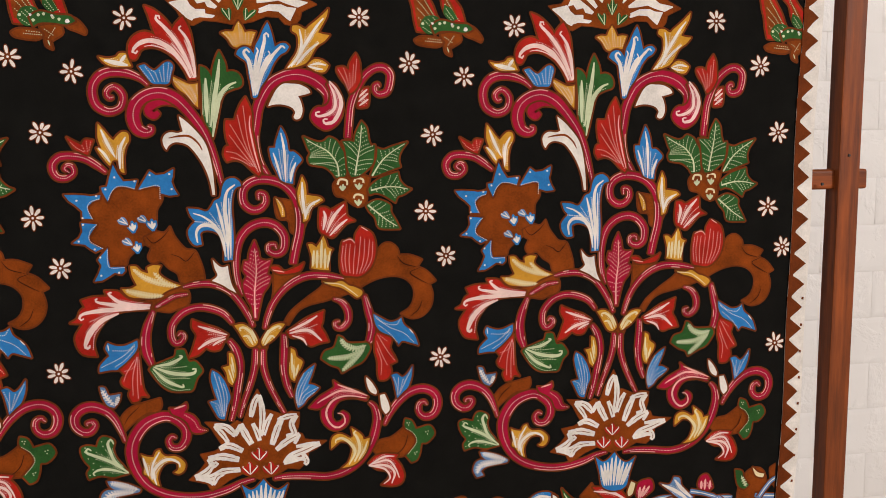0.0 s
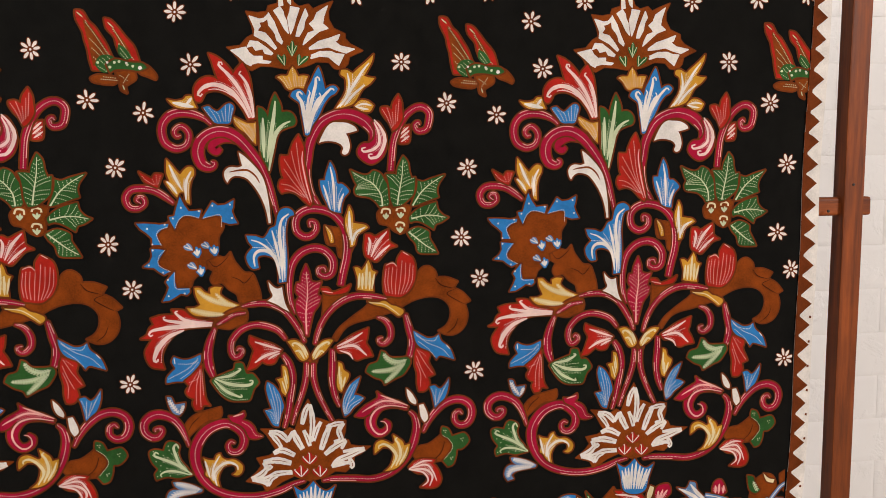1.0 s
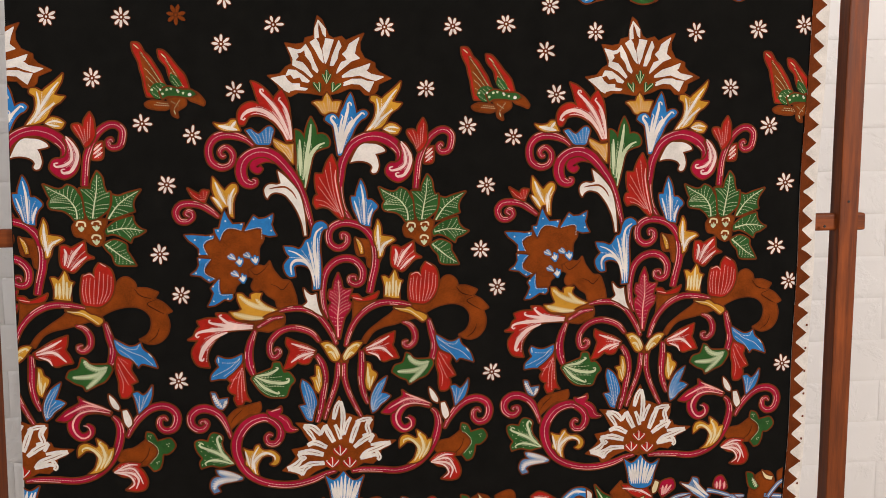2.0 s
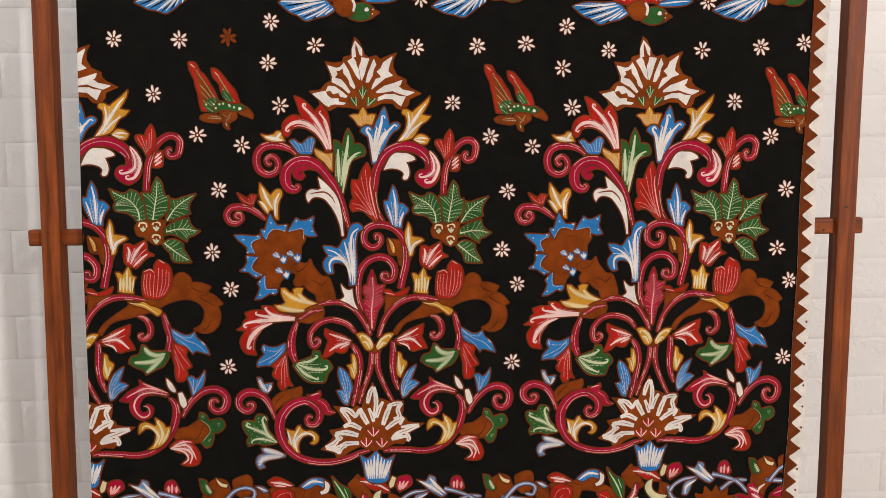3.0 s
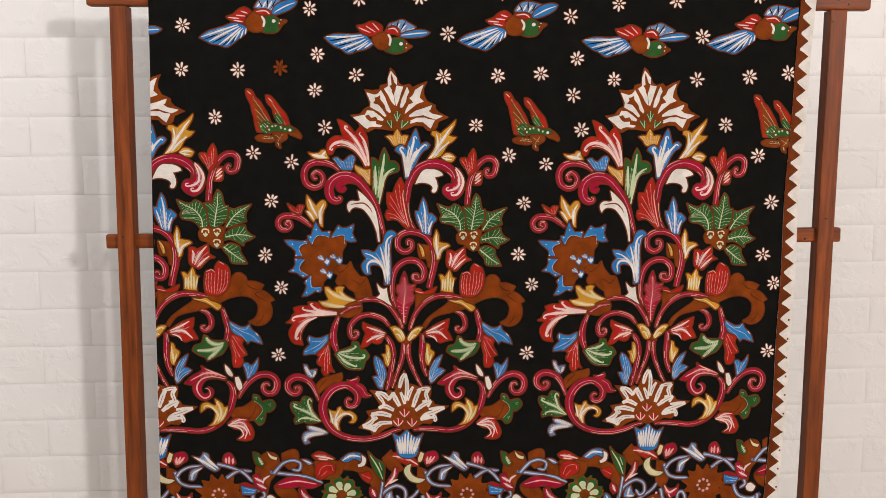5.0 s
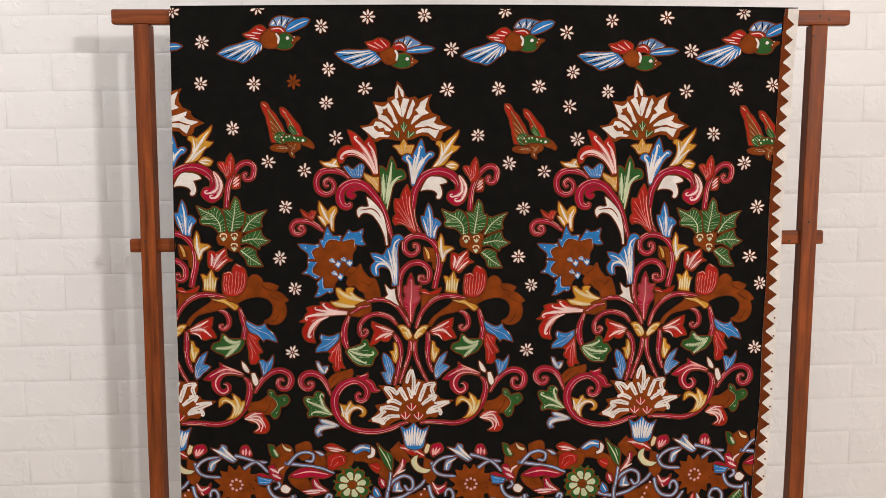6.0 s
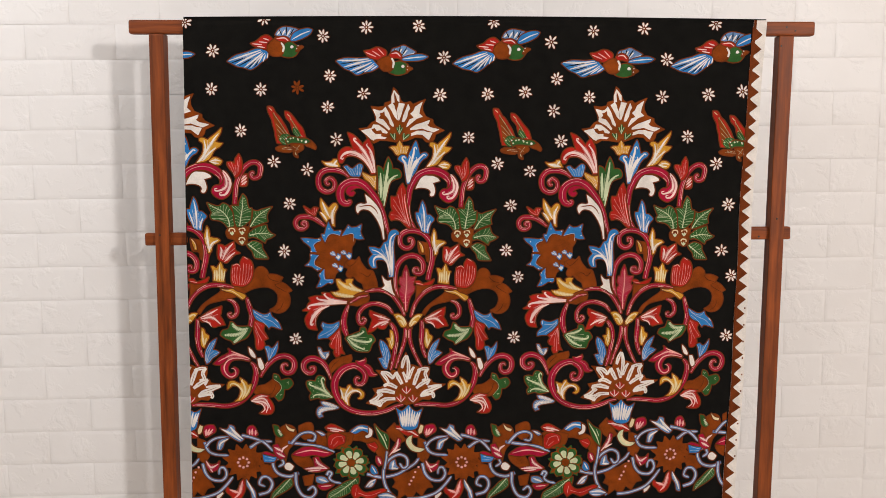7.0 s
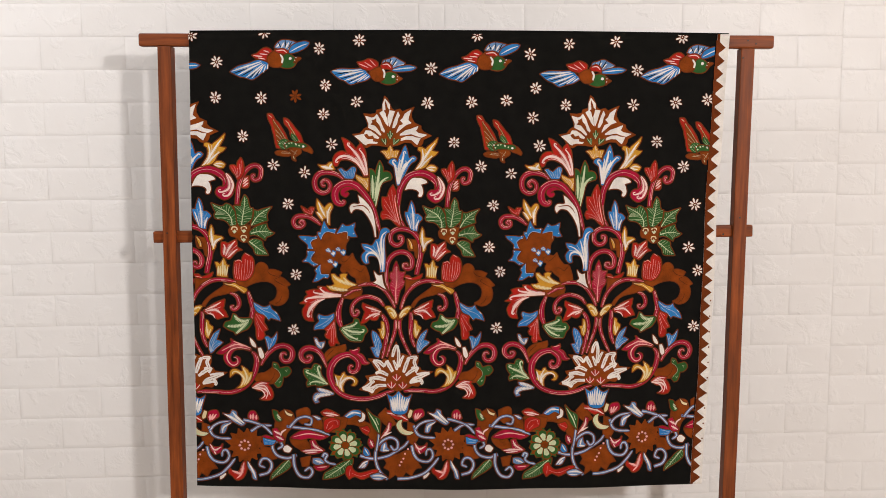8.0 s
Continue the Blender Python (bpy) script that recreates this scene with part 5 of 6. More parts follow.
    m.shaped(YELLOW, CREAM, ((97, -189), (105, -182), (109, -172), (110, -163), (105, -156), (96, -154), (90, -158), (84, -163), (84, -154), (87, -147), (94, -144), (101, -146), (108, -150), (112, -148), (110, -137), (116, -141), (123, -147), (125, -153), (133, -151), (131, -162), (126, -173), (118, -182), (109, -187)), (4, (106, -185), (114, -169), (108, -157), (98, -150), (90, -152), (90, -156)), (4, (113, -182), (120, -165), (117, -150), (113, -144), (116, -141)), (2.7, (118, -180), (126, -166), (130, -155)))
    m.shaped(RED, BLUSH, ((131, -185), (140, -176), (151, -173), (169, -175), (165, -181), (171, -188), (176, -202), (172, -213), (161, -216), (147, -214), (154, -208), (158, -201), (152, -195), (142, -193)), (2.7, (133, -186), (151, -177), (164, -177)), (2.7, (131, -187), (155, -182), (165, -193), (170, -206)), (3.4, (131, -188), (154, -189), (164, -199), (160, -213)), (2.7, (131, -188), (151, -193), (158, -205), (150, -213)))
    # foot lotus
    m.patch(BROWN, (-6, -82), (-1, -93), (2, -108), (10, -110), (24, -116), (35, -112), (45, -114), (44, -128), (41, -139), (48, -142), (51, -149), (62, -151), (78, -152), (65, -162), (55, -166), (54, -177), (43, -187), (29, -185), (15, -193), (-6, -198), (-27, -189), (-45, -197), (-56, -205), (-66, -210), (-71, -200), (-93, -194), (-79, -182), (-72, -173), (-78, -162), (-61, -159), (-50, -153), (-57, -141), (-63, -130), (-71, -121), (-56, -122), (-42, -127), (-32, -121), (-25, -125), (-17, -103), name="lotus", sharp=True, rim_w=2.4)
    m.brush(6.1, (-15, -117), (-10, -98), (-4, -89))
    m.brush(6.1, (-4, -89), (-1, -104), (-1, -122), (-4, -142))
    m.brush(5.4, (11, -114), (5, -125), (0, -141))
    m.brush(7.4, (-28, -125), (-22, -139), (-15, -152))
    m.brush(5.4, (-13, -125), (-8, -137), (-5, -148))
    m.brush(4.7, (-28, -126), (-35, -140))
    m.brush(6.7, (-60, -126), (-46, -128), (-34, -140))
    m.brush(5.4, (-60, -126), (-50, -138), (-44, -148))
    m.brush(6.7, (-55, -156), (-43, -152), (-26, -160))
    m.brush(7.4, (-69, -168), (-51, -166), (-31, -171))
    m.brush(5.4, (-69, -168), (-63, -177), (-58, -173))
    m.brush(6.7, (-86, -191), (-72, -185), (-63, -175))
    m.brush(6.7, (-85, -192), (-66, -192), (-51, -185), (-30, -184))
    m.brush(5.4, (-64, -202), (-59, -192), (-51, -188))
    m.brush(4, (-85, -192), (-69, -197), (-64, -202))
    m.brush(6.7, (24, -118), (17, -134), (10, -154))
    m.brush(5.4, (18, -122), (31, -118), (42, -117))
    m.brush(6.1, (42, -117), (35, -128), (38, -141), (28, -144))
    m.brush(6.7, (15, -161), (29, -150), (45, -142))
    m.brush(4, (45, -142), (38, -154))
    m.brush(6.7, (25, -179), (33, -170), (51, -163), (70, -155))
    m.brush(4.7, (40, -158), (55, -156), (70, -155))
    m.brush(5.4, (48, -167), (53, -177), (50, -182))
    m.brush(4.7, (24, -179), (44, -174), (52, -176))
    for at in ((-6, -163), (-18, -181), (8, -182)):
        x, z = at
        m.frond(RED, WHITE, (x, z - 10), (x - 9, z + 2, 8, 0.1), (x, z + 7, 8, 0), (x + 9, z + 2, 8, -0.1), rim=BROWN, name="stamen", streak=0.35)
    m.shaped(BLUE, WHITE, ((-29, -204), (-19, -211), (-11, -208), (-2, -198), (7, -209), (17, -213), (28, -206), (21, -227), (16, -248), (-1, -254), (-18, -247), (-23, -225)), (4, (-15, -246), (-18, -230), (-21, -216)), (4, (-12, -246), (-14, -230), (-16, -213)), (4, (-9, -246), (-10, -230), (-11, -212)), (4, (-6, -246), (-6, -230), (-5, -206)), (4, (-2, -246), (-1, -230), (1, -203)), (4, (2, -246), (4, -230), (7, -209)), (4, (5, -246), (8, -230), (12, -213)), (4, (8, -246), (13, -230), (18, -215)), (4, (11, -246), (17, -230), (23, -214)), name="flower_foot")
    return m


# ---- birds ----
SLIP = {"up": (0.0, 0.0025, -0.0155), "perched": (0.0, 0.005, -0.008)}


def flying_parrot_up(k, parent):
    m = Motif("flying_parrot", "parrot with blue wings and green head", hung(-0.4890 + SLIP["up"][k], 1.6110, k), parent)
    m.shaped(BLUE, WHITE, ((-104, -26), (-88, -15), (-63, -8), (-41, -1), (-21, -7), (-20, -18), (-33, -28), (-44, -37), (-56, -43), (-69, -39), (-84, -36), (-98, -29)), (3.4, (-101, -25), (-66, -14), (-34, -4)), (3.4, (-87, -33), (-55, -17), (-32, -7)), (3.4, (-69, -39), (-47, -23), (-29, -9)), (2.3, (-56, -40), (-38, -21), (-25, -10)), (2.3, (-41, -32), (-30, -15)), (2.3, (-30, -28), (-24, -13)), (2.3, (-21, -21), (-19, -10)), (2.3, BLACK, (-97, -30), (-64, -18)), (2.3, BLACK, (-81, -36), (-53, -21)), (2.3, BLACK, (-64, -42), (-44, -24)), (2.3, BLACK, (-49, -39), (-35, -22)), name="tail")
    m.shaped(PALEBLUE, WHITE, ((-3, 26), (3, 36), (14, 42), (26, 42), (39, 39), (48, 36), (34, 28), (27, 20), (14, 22)), (3.4, (1, 27), (9, 35)), (3.4, (12, 26), (18, 37)), (3.4, (21, 24), (29, 37)), (3.4, (27, 22), (41, 35)), (2.3, BLACK, (5, 39), (11, 26)), (2.3, BLACK, (21, 43), (21, 26)), (2.3, BLACK, (36, 39), (27, 24)), name="feather")
    m.shaped(BLUE, WHITE, ((27, 14), (34, 28), (48, 36), (65, 39), (74, 36), (68, 27), (53, 19), (38, 14)), (2.3, (32, 17), (53, 28), (70, 34)), name="wing")
    m.shaped(RED, BLUSH, ((-54, 10), (-42, 14), (-31, 23), (-20, 26), (-11, 20), (-7, 11), (-11, 4), (-23, -2), (-34, 1), (-46, 4)), (2.3, (-51, 9), (-31, 7)), (2.3, (-37, 13), (-20, 11)), (2.3, (-28, 20), (-16, 16)), (2.3, (-41, 4), (-25, 1)), name="shoulder")
    m.shaped(BROWN, None, ((-18, 7), (-3, 18), (13, 11), (15, -4), (7, -15), (-10, -15), (-18, -6)), name="body")
    m.shaped(RED, BLUSH, ((-3, 20), (14, 23), (25, 18), (27, 11), (14, 13), (2, 16)), (2.3, (0, 19), (16, 20), (25, 13)), name="collar")
    m.shaped(GREEN, None, ((16, 7), (27, 12), (38, 6), (47, -2), (37, -16), (22, -19), (10, -16), (15, -8)), name="head")
    m.shaped(BROWN, None, ((45, 3), (54, 2), (49, -2), (40, -7)), name="beak")
    m.brush(3.4, (9, 11), (14, 2), (12, -8))
    m.beads(WHITE, 3.4, (31, 2))
    m.beads(WHITE, 1.2, (44, 4), (41, -2))
    return m


def flying_parrot_level(k, parent):
    m = Motif("flying_parrot", "level parrot with blue wings and green head", hung(-0.2610, 1.5860, k), parent)
    m.shaped(BLUE, WHITE, ((-106, -3), (-87, 3), (-58, 2), (-36, 3), (-27, -5), (-18, -15), (-31, -23), (-48, -27), (-64, -31), (-76, -23), (-90, -17)), (3.4, (-103, -1), (-70, -2), (-38, 1)), (3.4, (-90, -15), (-59, -7), (-34, -2)), (3.4, (-77, -23), (-50, -14), (-32, -6)), (2.3, (-64, -28), (-42, -18), (-27, -8)), (2.3, (-48, -26), (-27, -12)), (2.3, (-34, -22), (-21, -13)), (2.3, BLACK, (-98, -9), (-59, -3)), (2.3, BLACK, (-85, -19), (-53, -10)), (2.3, BLACK, (-70, -27), (-45, -15)), (2.3, BLACK, (-55, -30), (-37, -19)), name="tail")
    m.shaped(PALEBLUE, WHITE, ((7, 9), (11, 20), (22, 23), (34, 27), (45, 22), (59, 14), (48, 7), (31, 1), (20, 7)), (3.4, (13, 11), (18, 20)), (3.4, (20, 7), (31, 21)), (3.4, (27, 5), (42, 18)), (3.4, (33, 2), (56, 12)), (2.3, BLACK, (16, 22), (16, 9)), (2.3, BLACK, (28, 26), (23, 8)), (2.3, BLACK, (41, 24), (29, 5)), name="feather")
    m.shaped(BLUE, WHITE, ((29, 0), (48, 7), (70, 9), (84, 4), (73, -2), (51, -4), (33, -3)), (2.3, (33, 0), (59, 3), (79, 4)), name="wing")
    m.shaped(RED, PINK, ((-47, 17), (-34, 19), (-22, 24), (-11, 22), (-2, 15), (-5, 4), (-16, -1), (-27, 1), (-38, 5)), (2.3, (-44, 14), (-23, 5)), (2.3, (-31, 17), (-14, 6)), (2.3, (-19, 22), (-7, 9)), name="shoulder")
    m.shaped(BROWN, None, ((-19, -4), (-5, 4), (9, 3), (14, -11), (11, -21), (-5, -24), (-16, -15)), name="body")
    m.shaped(RED, BLUSH, ((5, 9), (17, 16), (28, 9), (29, 0), (18, 3), (9, 2)), (2.3, (9, 11), (20, 12), (27, 5)), name="collar")
    m.shaped(GREEN, None, ((13, -8), (26, -5), (40, -11), (46, -20), (36, -29), (19, -32), (4, -27), (13, -20)), name="head")
    m.shaped(BROWN, None, ((40, -14), (51, -20), (44, -24), (40, -28)), name="beak")
    m.brush(3.4, (9, 2), (13, -7), (11, -18))
    m.beads(WHITE, 3.4, (32, -15))
    m.beads(WHITE, 1.2, (42, -15), (41, -22))
    return m


def perched_bird(k, parent):
    m = Motif("perched_bird", "green bird with raised red wings", hung(-0.4640 + SLIP["perched"][k], 1.4370, k), parent)
    m.shaped(RED, PALEGREEN, ((-48, 54), (-39, 53), (-32, 41), (-25, 34), (-18, 23), (-11, 11), (-6, -2), (-2, -9), (-16, -21), (-30, -21), (-33, -9), (-35, 6), (-38, 17), (-40, 28), (-47, 43)), (0, (-37, 43), (-22, 21), (-6, -6)), (0, (-30, 14), (-19, 3), (-10, -7)), (0, (-26, 5), (-15, -9)), (1.5, (-46, 52), (-39, 46)), name="wing")
    m.shaped(RED, PALEGREEN, ((-12, 44), (-4, 42), (5, 32), (13, 21), (23, 9), (27, -2), (29, -10), (18, -10), (7, -2), (2, 9), (-1, 21), (-10, 32)), (0, (-3, 32), (4, 18), (15, 2), (22, -8)), (0, (3, 13), (12, -2)), (1.5, (-8, 39), (-1, 32)), name="wing")
    m.shaped(BROWN, PALEGREEN, ((-39, 43), (-32, 37), (-22, 23), (-14, 9), (-7, -4), (-18, -15), (-29, -16), (-31, -4), (-33, 11), (-36, 26)), (0, (-37, 41), (-22, 19), (-7, -6)), (0, (-33, 20), (-22, 8), (-12, -6)), (0, (-31, 8), (-22, -1), (-15, -10)), (0, (-30, -3), (-21, -12)), name="feather", rimmed=False)
    m.shaped(BROWN, PALEGREEN, ((-4, 35), (3, 26), (12, 14), (18, 2), (21, -7), (12, -6), (7, 3), (3, 17)), (0, (-2, 32), (6, 18), (20, -6)), (0, (4, 14), (12, -3)), name="feather", rimmed=False)
    m.shaped(BROWN, PALEGREEN, ((-1, -25), (21, -21), (24, -32), (17, -38), (10, -42), (12, -51), (5, -47), (3, -36)), (0, (2, -27), (13, -35)), (0, (17, -25), (8, -38)), (1.5, (7, -41), (9, -47)), name="leg")
    m.shaped(GREEN, PALEGREEN, ((-26, -12), (-19, -3), (-6, -3), (0, -12), (-5, -22), (-16, -25), (-24, -19)), (0, (-22, -7), (-8, -21)), (0, (-18, -5), (-5, -18)), (0, (-25, -15), (-13, -23)), (0, (-12, -3), (-2, -13)), name="feather", rimmed=False)
    m.shaped(GREEN, PALEGREEN, ((4, 11), (13, 6), (20, -6), (12, -9), (3, 0)), (0, (5, 8), (15, -6)), (0, (4, 2), (12, -7)), name="feather", rimmed=False)
    m.shaped(BROWN, None, ((25, -12), (40, -17), (50, -29), (49, -34), (40, -30), (29, -25)), name="beak")
    m.shaped(GREEN, None, ((-12, -15), (-1, -8), (18, -12), (33, -13), (39, -19), (29, -23), (14, -21), (-1, -21), (-8, -25)), name="body")
    m.shaped(BROWN, PALEGREEN, ((-33, -32), (-24, -28), (-5, -30), (2, -35), (-6, -40), (-28, -37)), (0, (-22, -33), (0, -35)), (0, (-19, -30), (-2, -32)), name="tail")
    m.beads(WHITE, 2.6, (30, -19))
    m.beads(PALEGREEN, 1.9, (-2, -12), (4, -11), (14, -15), (21, -17), (-8, -18), (-23, -12))
    m.beads(WHITE, 1.6, (13, -13), (-11, -12))
    return m


# ---- the border of twining flowers along the hem ----
def border_place(k):
    """The border's repeats drift as the trees above them do."""
    dx, dx_x, dz, dz_x = {-2: (-11, 48, 0, 0), -1: (-11, 48, 0, 0), 0: (0, 0, 0, 0), 1: (-14.7, -51, 17.1, 50.8)}[k]

    def place(x, z):
        return -0.1170 + (x + dx + dx_x * x * MM) * MM + k * 0.4655, 0.7240 + (z + dz + dz_x * x * MM) * MM
    return place


def border_repeat(k, parent):
    m = Motif("border_flower", "band of twining blue vines and brown flowers", border_place(k), parent)
    # brown grounds first
    m.patch(BROWN, (-146, -34), (-133, -28), (-113, -24), (-93, -15), (-77, -22), (-69, -42), (-60, -56), (-73, -59), (-83, -75), (-96, -65), (-107, -83), (-120, -72), (-136, -83), (-133, -65), (-146, -56), (-140, -45), name="brown_leaf")
    m.patch(BROWN, (-250, 62), (-217, 71), (-197, 58), (-178, 48), (-165, 30), (-161, 3), (-172, -4), (-178, 17), (-191, 37), (-211, 48), (-234, 51), name="brown_leaf")
    m.patch(BROWN, (-157, 71), (-141, 87), (-131, 71), (-118, 50), (-132, 44), (-147, 53), name="brown_leaf")
    m.patch(BROWN, (-89, 53), (-72, 44), (-67, 16), (-79, 0), (-90, 10), (-90, 30), name="brown_leaf")
    m.patch(BROWN, (79, 70), (95, 83), (112, 77), (116, 50), (99, 29), (92, 2), (76, 23), (73, 43), name="brown_leaf")
    m.patch(BROWN, (39, -4), (66, -11), (74, -32), (52, -36), (42, -25), name="brown_leaf")
    m.patch(BROWN, (122, 81), (142, 89), (151, 81), (148, 58), (134, 51), (124, 62), name="brown_leaf")
    m.patch(BROWN, (156, 65), (174, 62), (178, 38), (167, 24), (158, 44), name="brown_leaf")
    m.patch(BROWN, (107, 17), (125, 31), (146, 4), (153, -17), (133, -13), (113, 0), name="brown_leaf")
    m.patch(BROWN, (128, -33), (150, -28), (145, -51), (132, -52), name="brown_leaf")
    m.patch(BROWN, (181, 65), (208, 67), (234, 62), (227, 40), (207, 31), (187, 38), name="brown_leaf")
    # large brown flower
    m.rosette(BROWN, *(6, 0), 42, 13, 0.26, rim=BROWN)
    m.beads(PINK, 3.0, *[(4 + 11 * math.cos(a * 0.785), 11 * math.sin(a * 0.785)) for a in range(8)], name="seed")
    m.beads(WHITE, 1.4, *[(4 + 11 * math.cos(a * 0.785), 12 * math.sin(a * 0.785)) for a in range(8)], name="seed")
    # green flower
    x, z = (229, -1)
    m.rosette(BROWN, x, z, 37, 15, 0.2, rim=GREEN)
    for i in range(8):
        a = i * math.tau / 8 + 0.2
        d, q = Vector((math.cos(a), math.sin(a))), Vector((-math.sin(a), math.cos(a)))
        c = Vector((x, z)) + d * 21
        m.frond(GREEN, None, tuple(c - d * 13), (*(c + d * 14), 18, 0), blunt=True, rim=BROWN, name="petal")
        m.frond(PALEGREEN, None, tuple(c - d * 11), (*(c + d * 6), 12, 0), blunt=True, rim=PALEGREEN, name="petal", grow=0.1)
    m.rosette(BROWN, x, z, 11, 8, 0.1, name="heart")
    m.beads(CREAM, 2.0, *[(x + 12 * math.cos(a * 0.785), z + 12 * math.sin(a * 0.785)) for a in range(8)], name="seed")
    # vines
    def vine(w, *pts):
        m.stem(PALEBLUE, w, w * 0.8, *pts, name="vine", rim=RIM)
        m.stem(WHITE, 1.6, 1.1, *pts, name="vine", rim=PALEBLUE)
    vine(6.4, (-201, -27), (-172, -34), (-139, -28), (-119, -17), (-99, -4), (-90, 7))
    vine(6.4, (-140, -83), (-157, -65), (-166, -38), (-164, -11), (-152, 7), (-132, 17), (-116, 10), (-114, -7), (-123, -13), (-130, -4))
    vine(5.1, (-157, 29), (-160, 7), (-164, -15))
    vine(6.4, (-75, 44), (-68, 26), (-53, 18), (-29, 16))
    vine(5.1, (-72, 37), (-63, 48), (-46, 56), (-23, 57))
    vine(6.4, (-81, -4), (-76, -24), (-64, -38), (-43, -41), (-32, -27), (-37, -12), (-46, -14), (-48, -25))
    vine(6.4, (-114, -83), (-87, -81), (-54, -70), (-34, -52), (-20, -34))
    vine(6.4, (4, 61), (20, 57), (40, 50))
    vine(6.4, (20, 34), (40, 47), (63, 47))
    vine(5.1, (46, 47), (55, 39), (65, 27))
    vine(6.4, (118, -25), (99, -32), (76, -25), (66, -7), (70, 6), (82, 9), (88, -2), (79, -9))
    vine(6.4, (36, -73), (55, -66), (63, -48), (55, -34), (42, -34), (36, -48), (46, -54))
    vine(6.4, (101, 45), (128, 41), (167, 35), (193, 24))
    vine(6.4, (106, 43), (115, 54), (126, 64), (142, 68), (155, 62), (152, 49), (141, 50))
    vine(5.1, (178, -28), (182, -21), (188, -25), (183, -36), (192, -44), (205, -47))
    vine(6.4, (113, -24), (114, -51), (125, -74), (144, -79), (154, -66), (148, -55), (138, -62))
    # leaves of the border
    m.shaped(GREEN, PALEGREEN, ((-184, 85), (-171, 71), (-155, 61), (-154, 44), (-156, 26), (-169, 40), (-177, 58)), (2.6, (-181, 78), (-166, 53), (-157, 30)), (1.3, (-164, 64), (-158, 48)))
    m.shaped(BLUE, WHITE, ((-237, 69), (-221, 81), (-203, 82), (-190, 74), (-197, 64), (-210, 71), (-226, 64)), (3.8, (-234, 67), (-217, 77), (-196, 74)))
    m.shaped(WHITE, None, ((-197, 78), (-189, 71), (-192, 58), (-203, 54), (-205, 59), (-197, 64)), name="white_leaf")
    m.shaped(RED, BLUSH, ((-140, 82), (-124, 80), (-105, 78), (-94, 67), (-89, 57), (-105, 57), (-125, 67)), (3.8, (-138, 76), (-111, 71), (-90, 59)))
    m.shaped(CREAM, None, ((-84, 84), (-78, 81), (-82, 67), (-88, 64), (-89, 71)))
    m.shaped(CRIMSON, PINK, ((-74, 80), (-65, 84), (-55, 83), (-52, 71), (-60, 64), (-72, 57), (-77, 67)), (3.8, (-73, 60), (-71, 75)), (3.8, (-71, 60), (-64, 76)), (3.8, (-68, 61), (-57, 75)))
    m.shaped(PALEGREEN, CREAM, ((-110, 57), (-102, 60), (-105, 48), (-99, 37), (-86, 31), (-76, 30), (-86, 23), (-103, 26), (-113, 37), (-116, 48)), (-6.4, (-106, 56), (-107, 41), (-95, 30), (-79, 29)))
    m.shaped(CRIMSON, BLUSH, ((-134, 55), (-127, 51), (-132, 34), (-145, 21), (-156, 13), (-148, 26), (-139, 41)), (3.8, (-133, 52), (-137, 34), (-153, 15)), (3.8, (-128, 30), (-137, 26), (-145, 21)))
    m.shaped(RED, PINK, ((-201, 41), (-184, 45), (-178, 34), (-185, 24), (-194, 30)), (0, (-198, 40), (-182, 32)))
    m.shaped(CRIMSON, BLUSH, ((-181, 13), (-172, 10), (-168, -4), (-176, -8), (-182, 2)), (3.8, (-178, 10), (-172, -4)))
    m.shaped(BLUE, WHITE, ((-192, -6), (-183, -13), (-179, -25), (-188, -28), (-195, -20)), (2.6, (-191, -10), (-183, -24)))
    m.shaped(PALEBLUE, WHITE, ((-151, 0), (-141, 6), (-138, -7), (-132, -13), (-146, -17), (-155, -15)), (3.8, (-150, -13), (-135, -15)), (3.8, (-147, -12), (-144, 2)))
    m.shaped(PALEBLUE, WHITE, ((-207, -56), (-196, -42), (-183, -38), (-186, -47), (-193, -56), (-205, -57)), (3.8, (-205, -56), (-195, -45), (-184, -39)), (3.8, (-199, -56), (-189, -47)))
    m.shaped(RED, PINK, ((-233, -54), (-223, -51), (-219, -61), (-206, -69), (-186, -65), (-170, -61), (-160, -63), (-173, -72), (-187, -79), (-200, -83), (-216, -76), (-229, -83), (-237, -69)), (0, (-224, -69), (-200, -76), (-173, -67)), (0, (-226, -58), (-229, -75)))
    m.shaped(PALEBLUE, WHITE, ((-180, -75), (-160, -69), (-140, -79), (-157, -86), (-173, -83)), (3.8, (-177, -76), (-157, -75), (-141, -80)), (2.6, (-173, -82), (-153, -83)))
    m.beads(PINK, 2.6, (-90, -11), (-97, -22), (-101, -34), (-106, -42), (-110, -50))
    m.shaped(CRIMSON, BLUSH, ((-75, 6), (-66, -4), (-53, -4), (-46, 3), (-50, -14), (-64, -22), (-72, -11)), (3.8, (-74, 3), (-64, -11), (-49, -4)), (2.6, (-66, -14), (-61, -22)))
    m.shaped(PALEBLUE, WHITE, ((-42, 77), (-28, 74), (-22, 84), (-13, 81), (-10, 70), (7, 53), (-2, 47), (-19, 57), (-29, 66)), (5.1, (-39, 75), (-19, 64), (0, 50)), (5.1, (-21, 80), (-10, 66), (4, 53)))
    m.shaped(PALEBLUE, WHITE, ((-50, 30), (-46, 48), (-33, 54), (-23, 56), (-33, 47), (-37, 37), (-42, 29)), (3.8, (-45, 30), (-42, 43), (-26, 53)))
    m.shaped(CRIMSON, PINK, ((14, 70), (18, 80), (27, 82), (33, 73), (36, 63), (29, 59), (17, 63)), (3.8, (19, 62), (19, 74)), (3.8, (24, 61), (25, 76)), (3.8, (31, 61), (32, 73)))
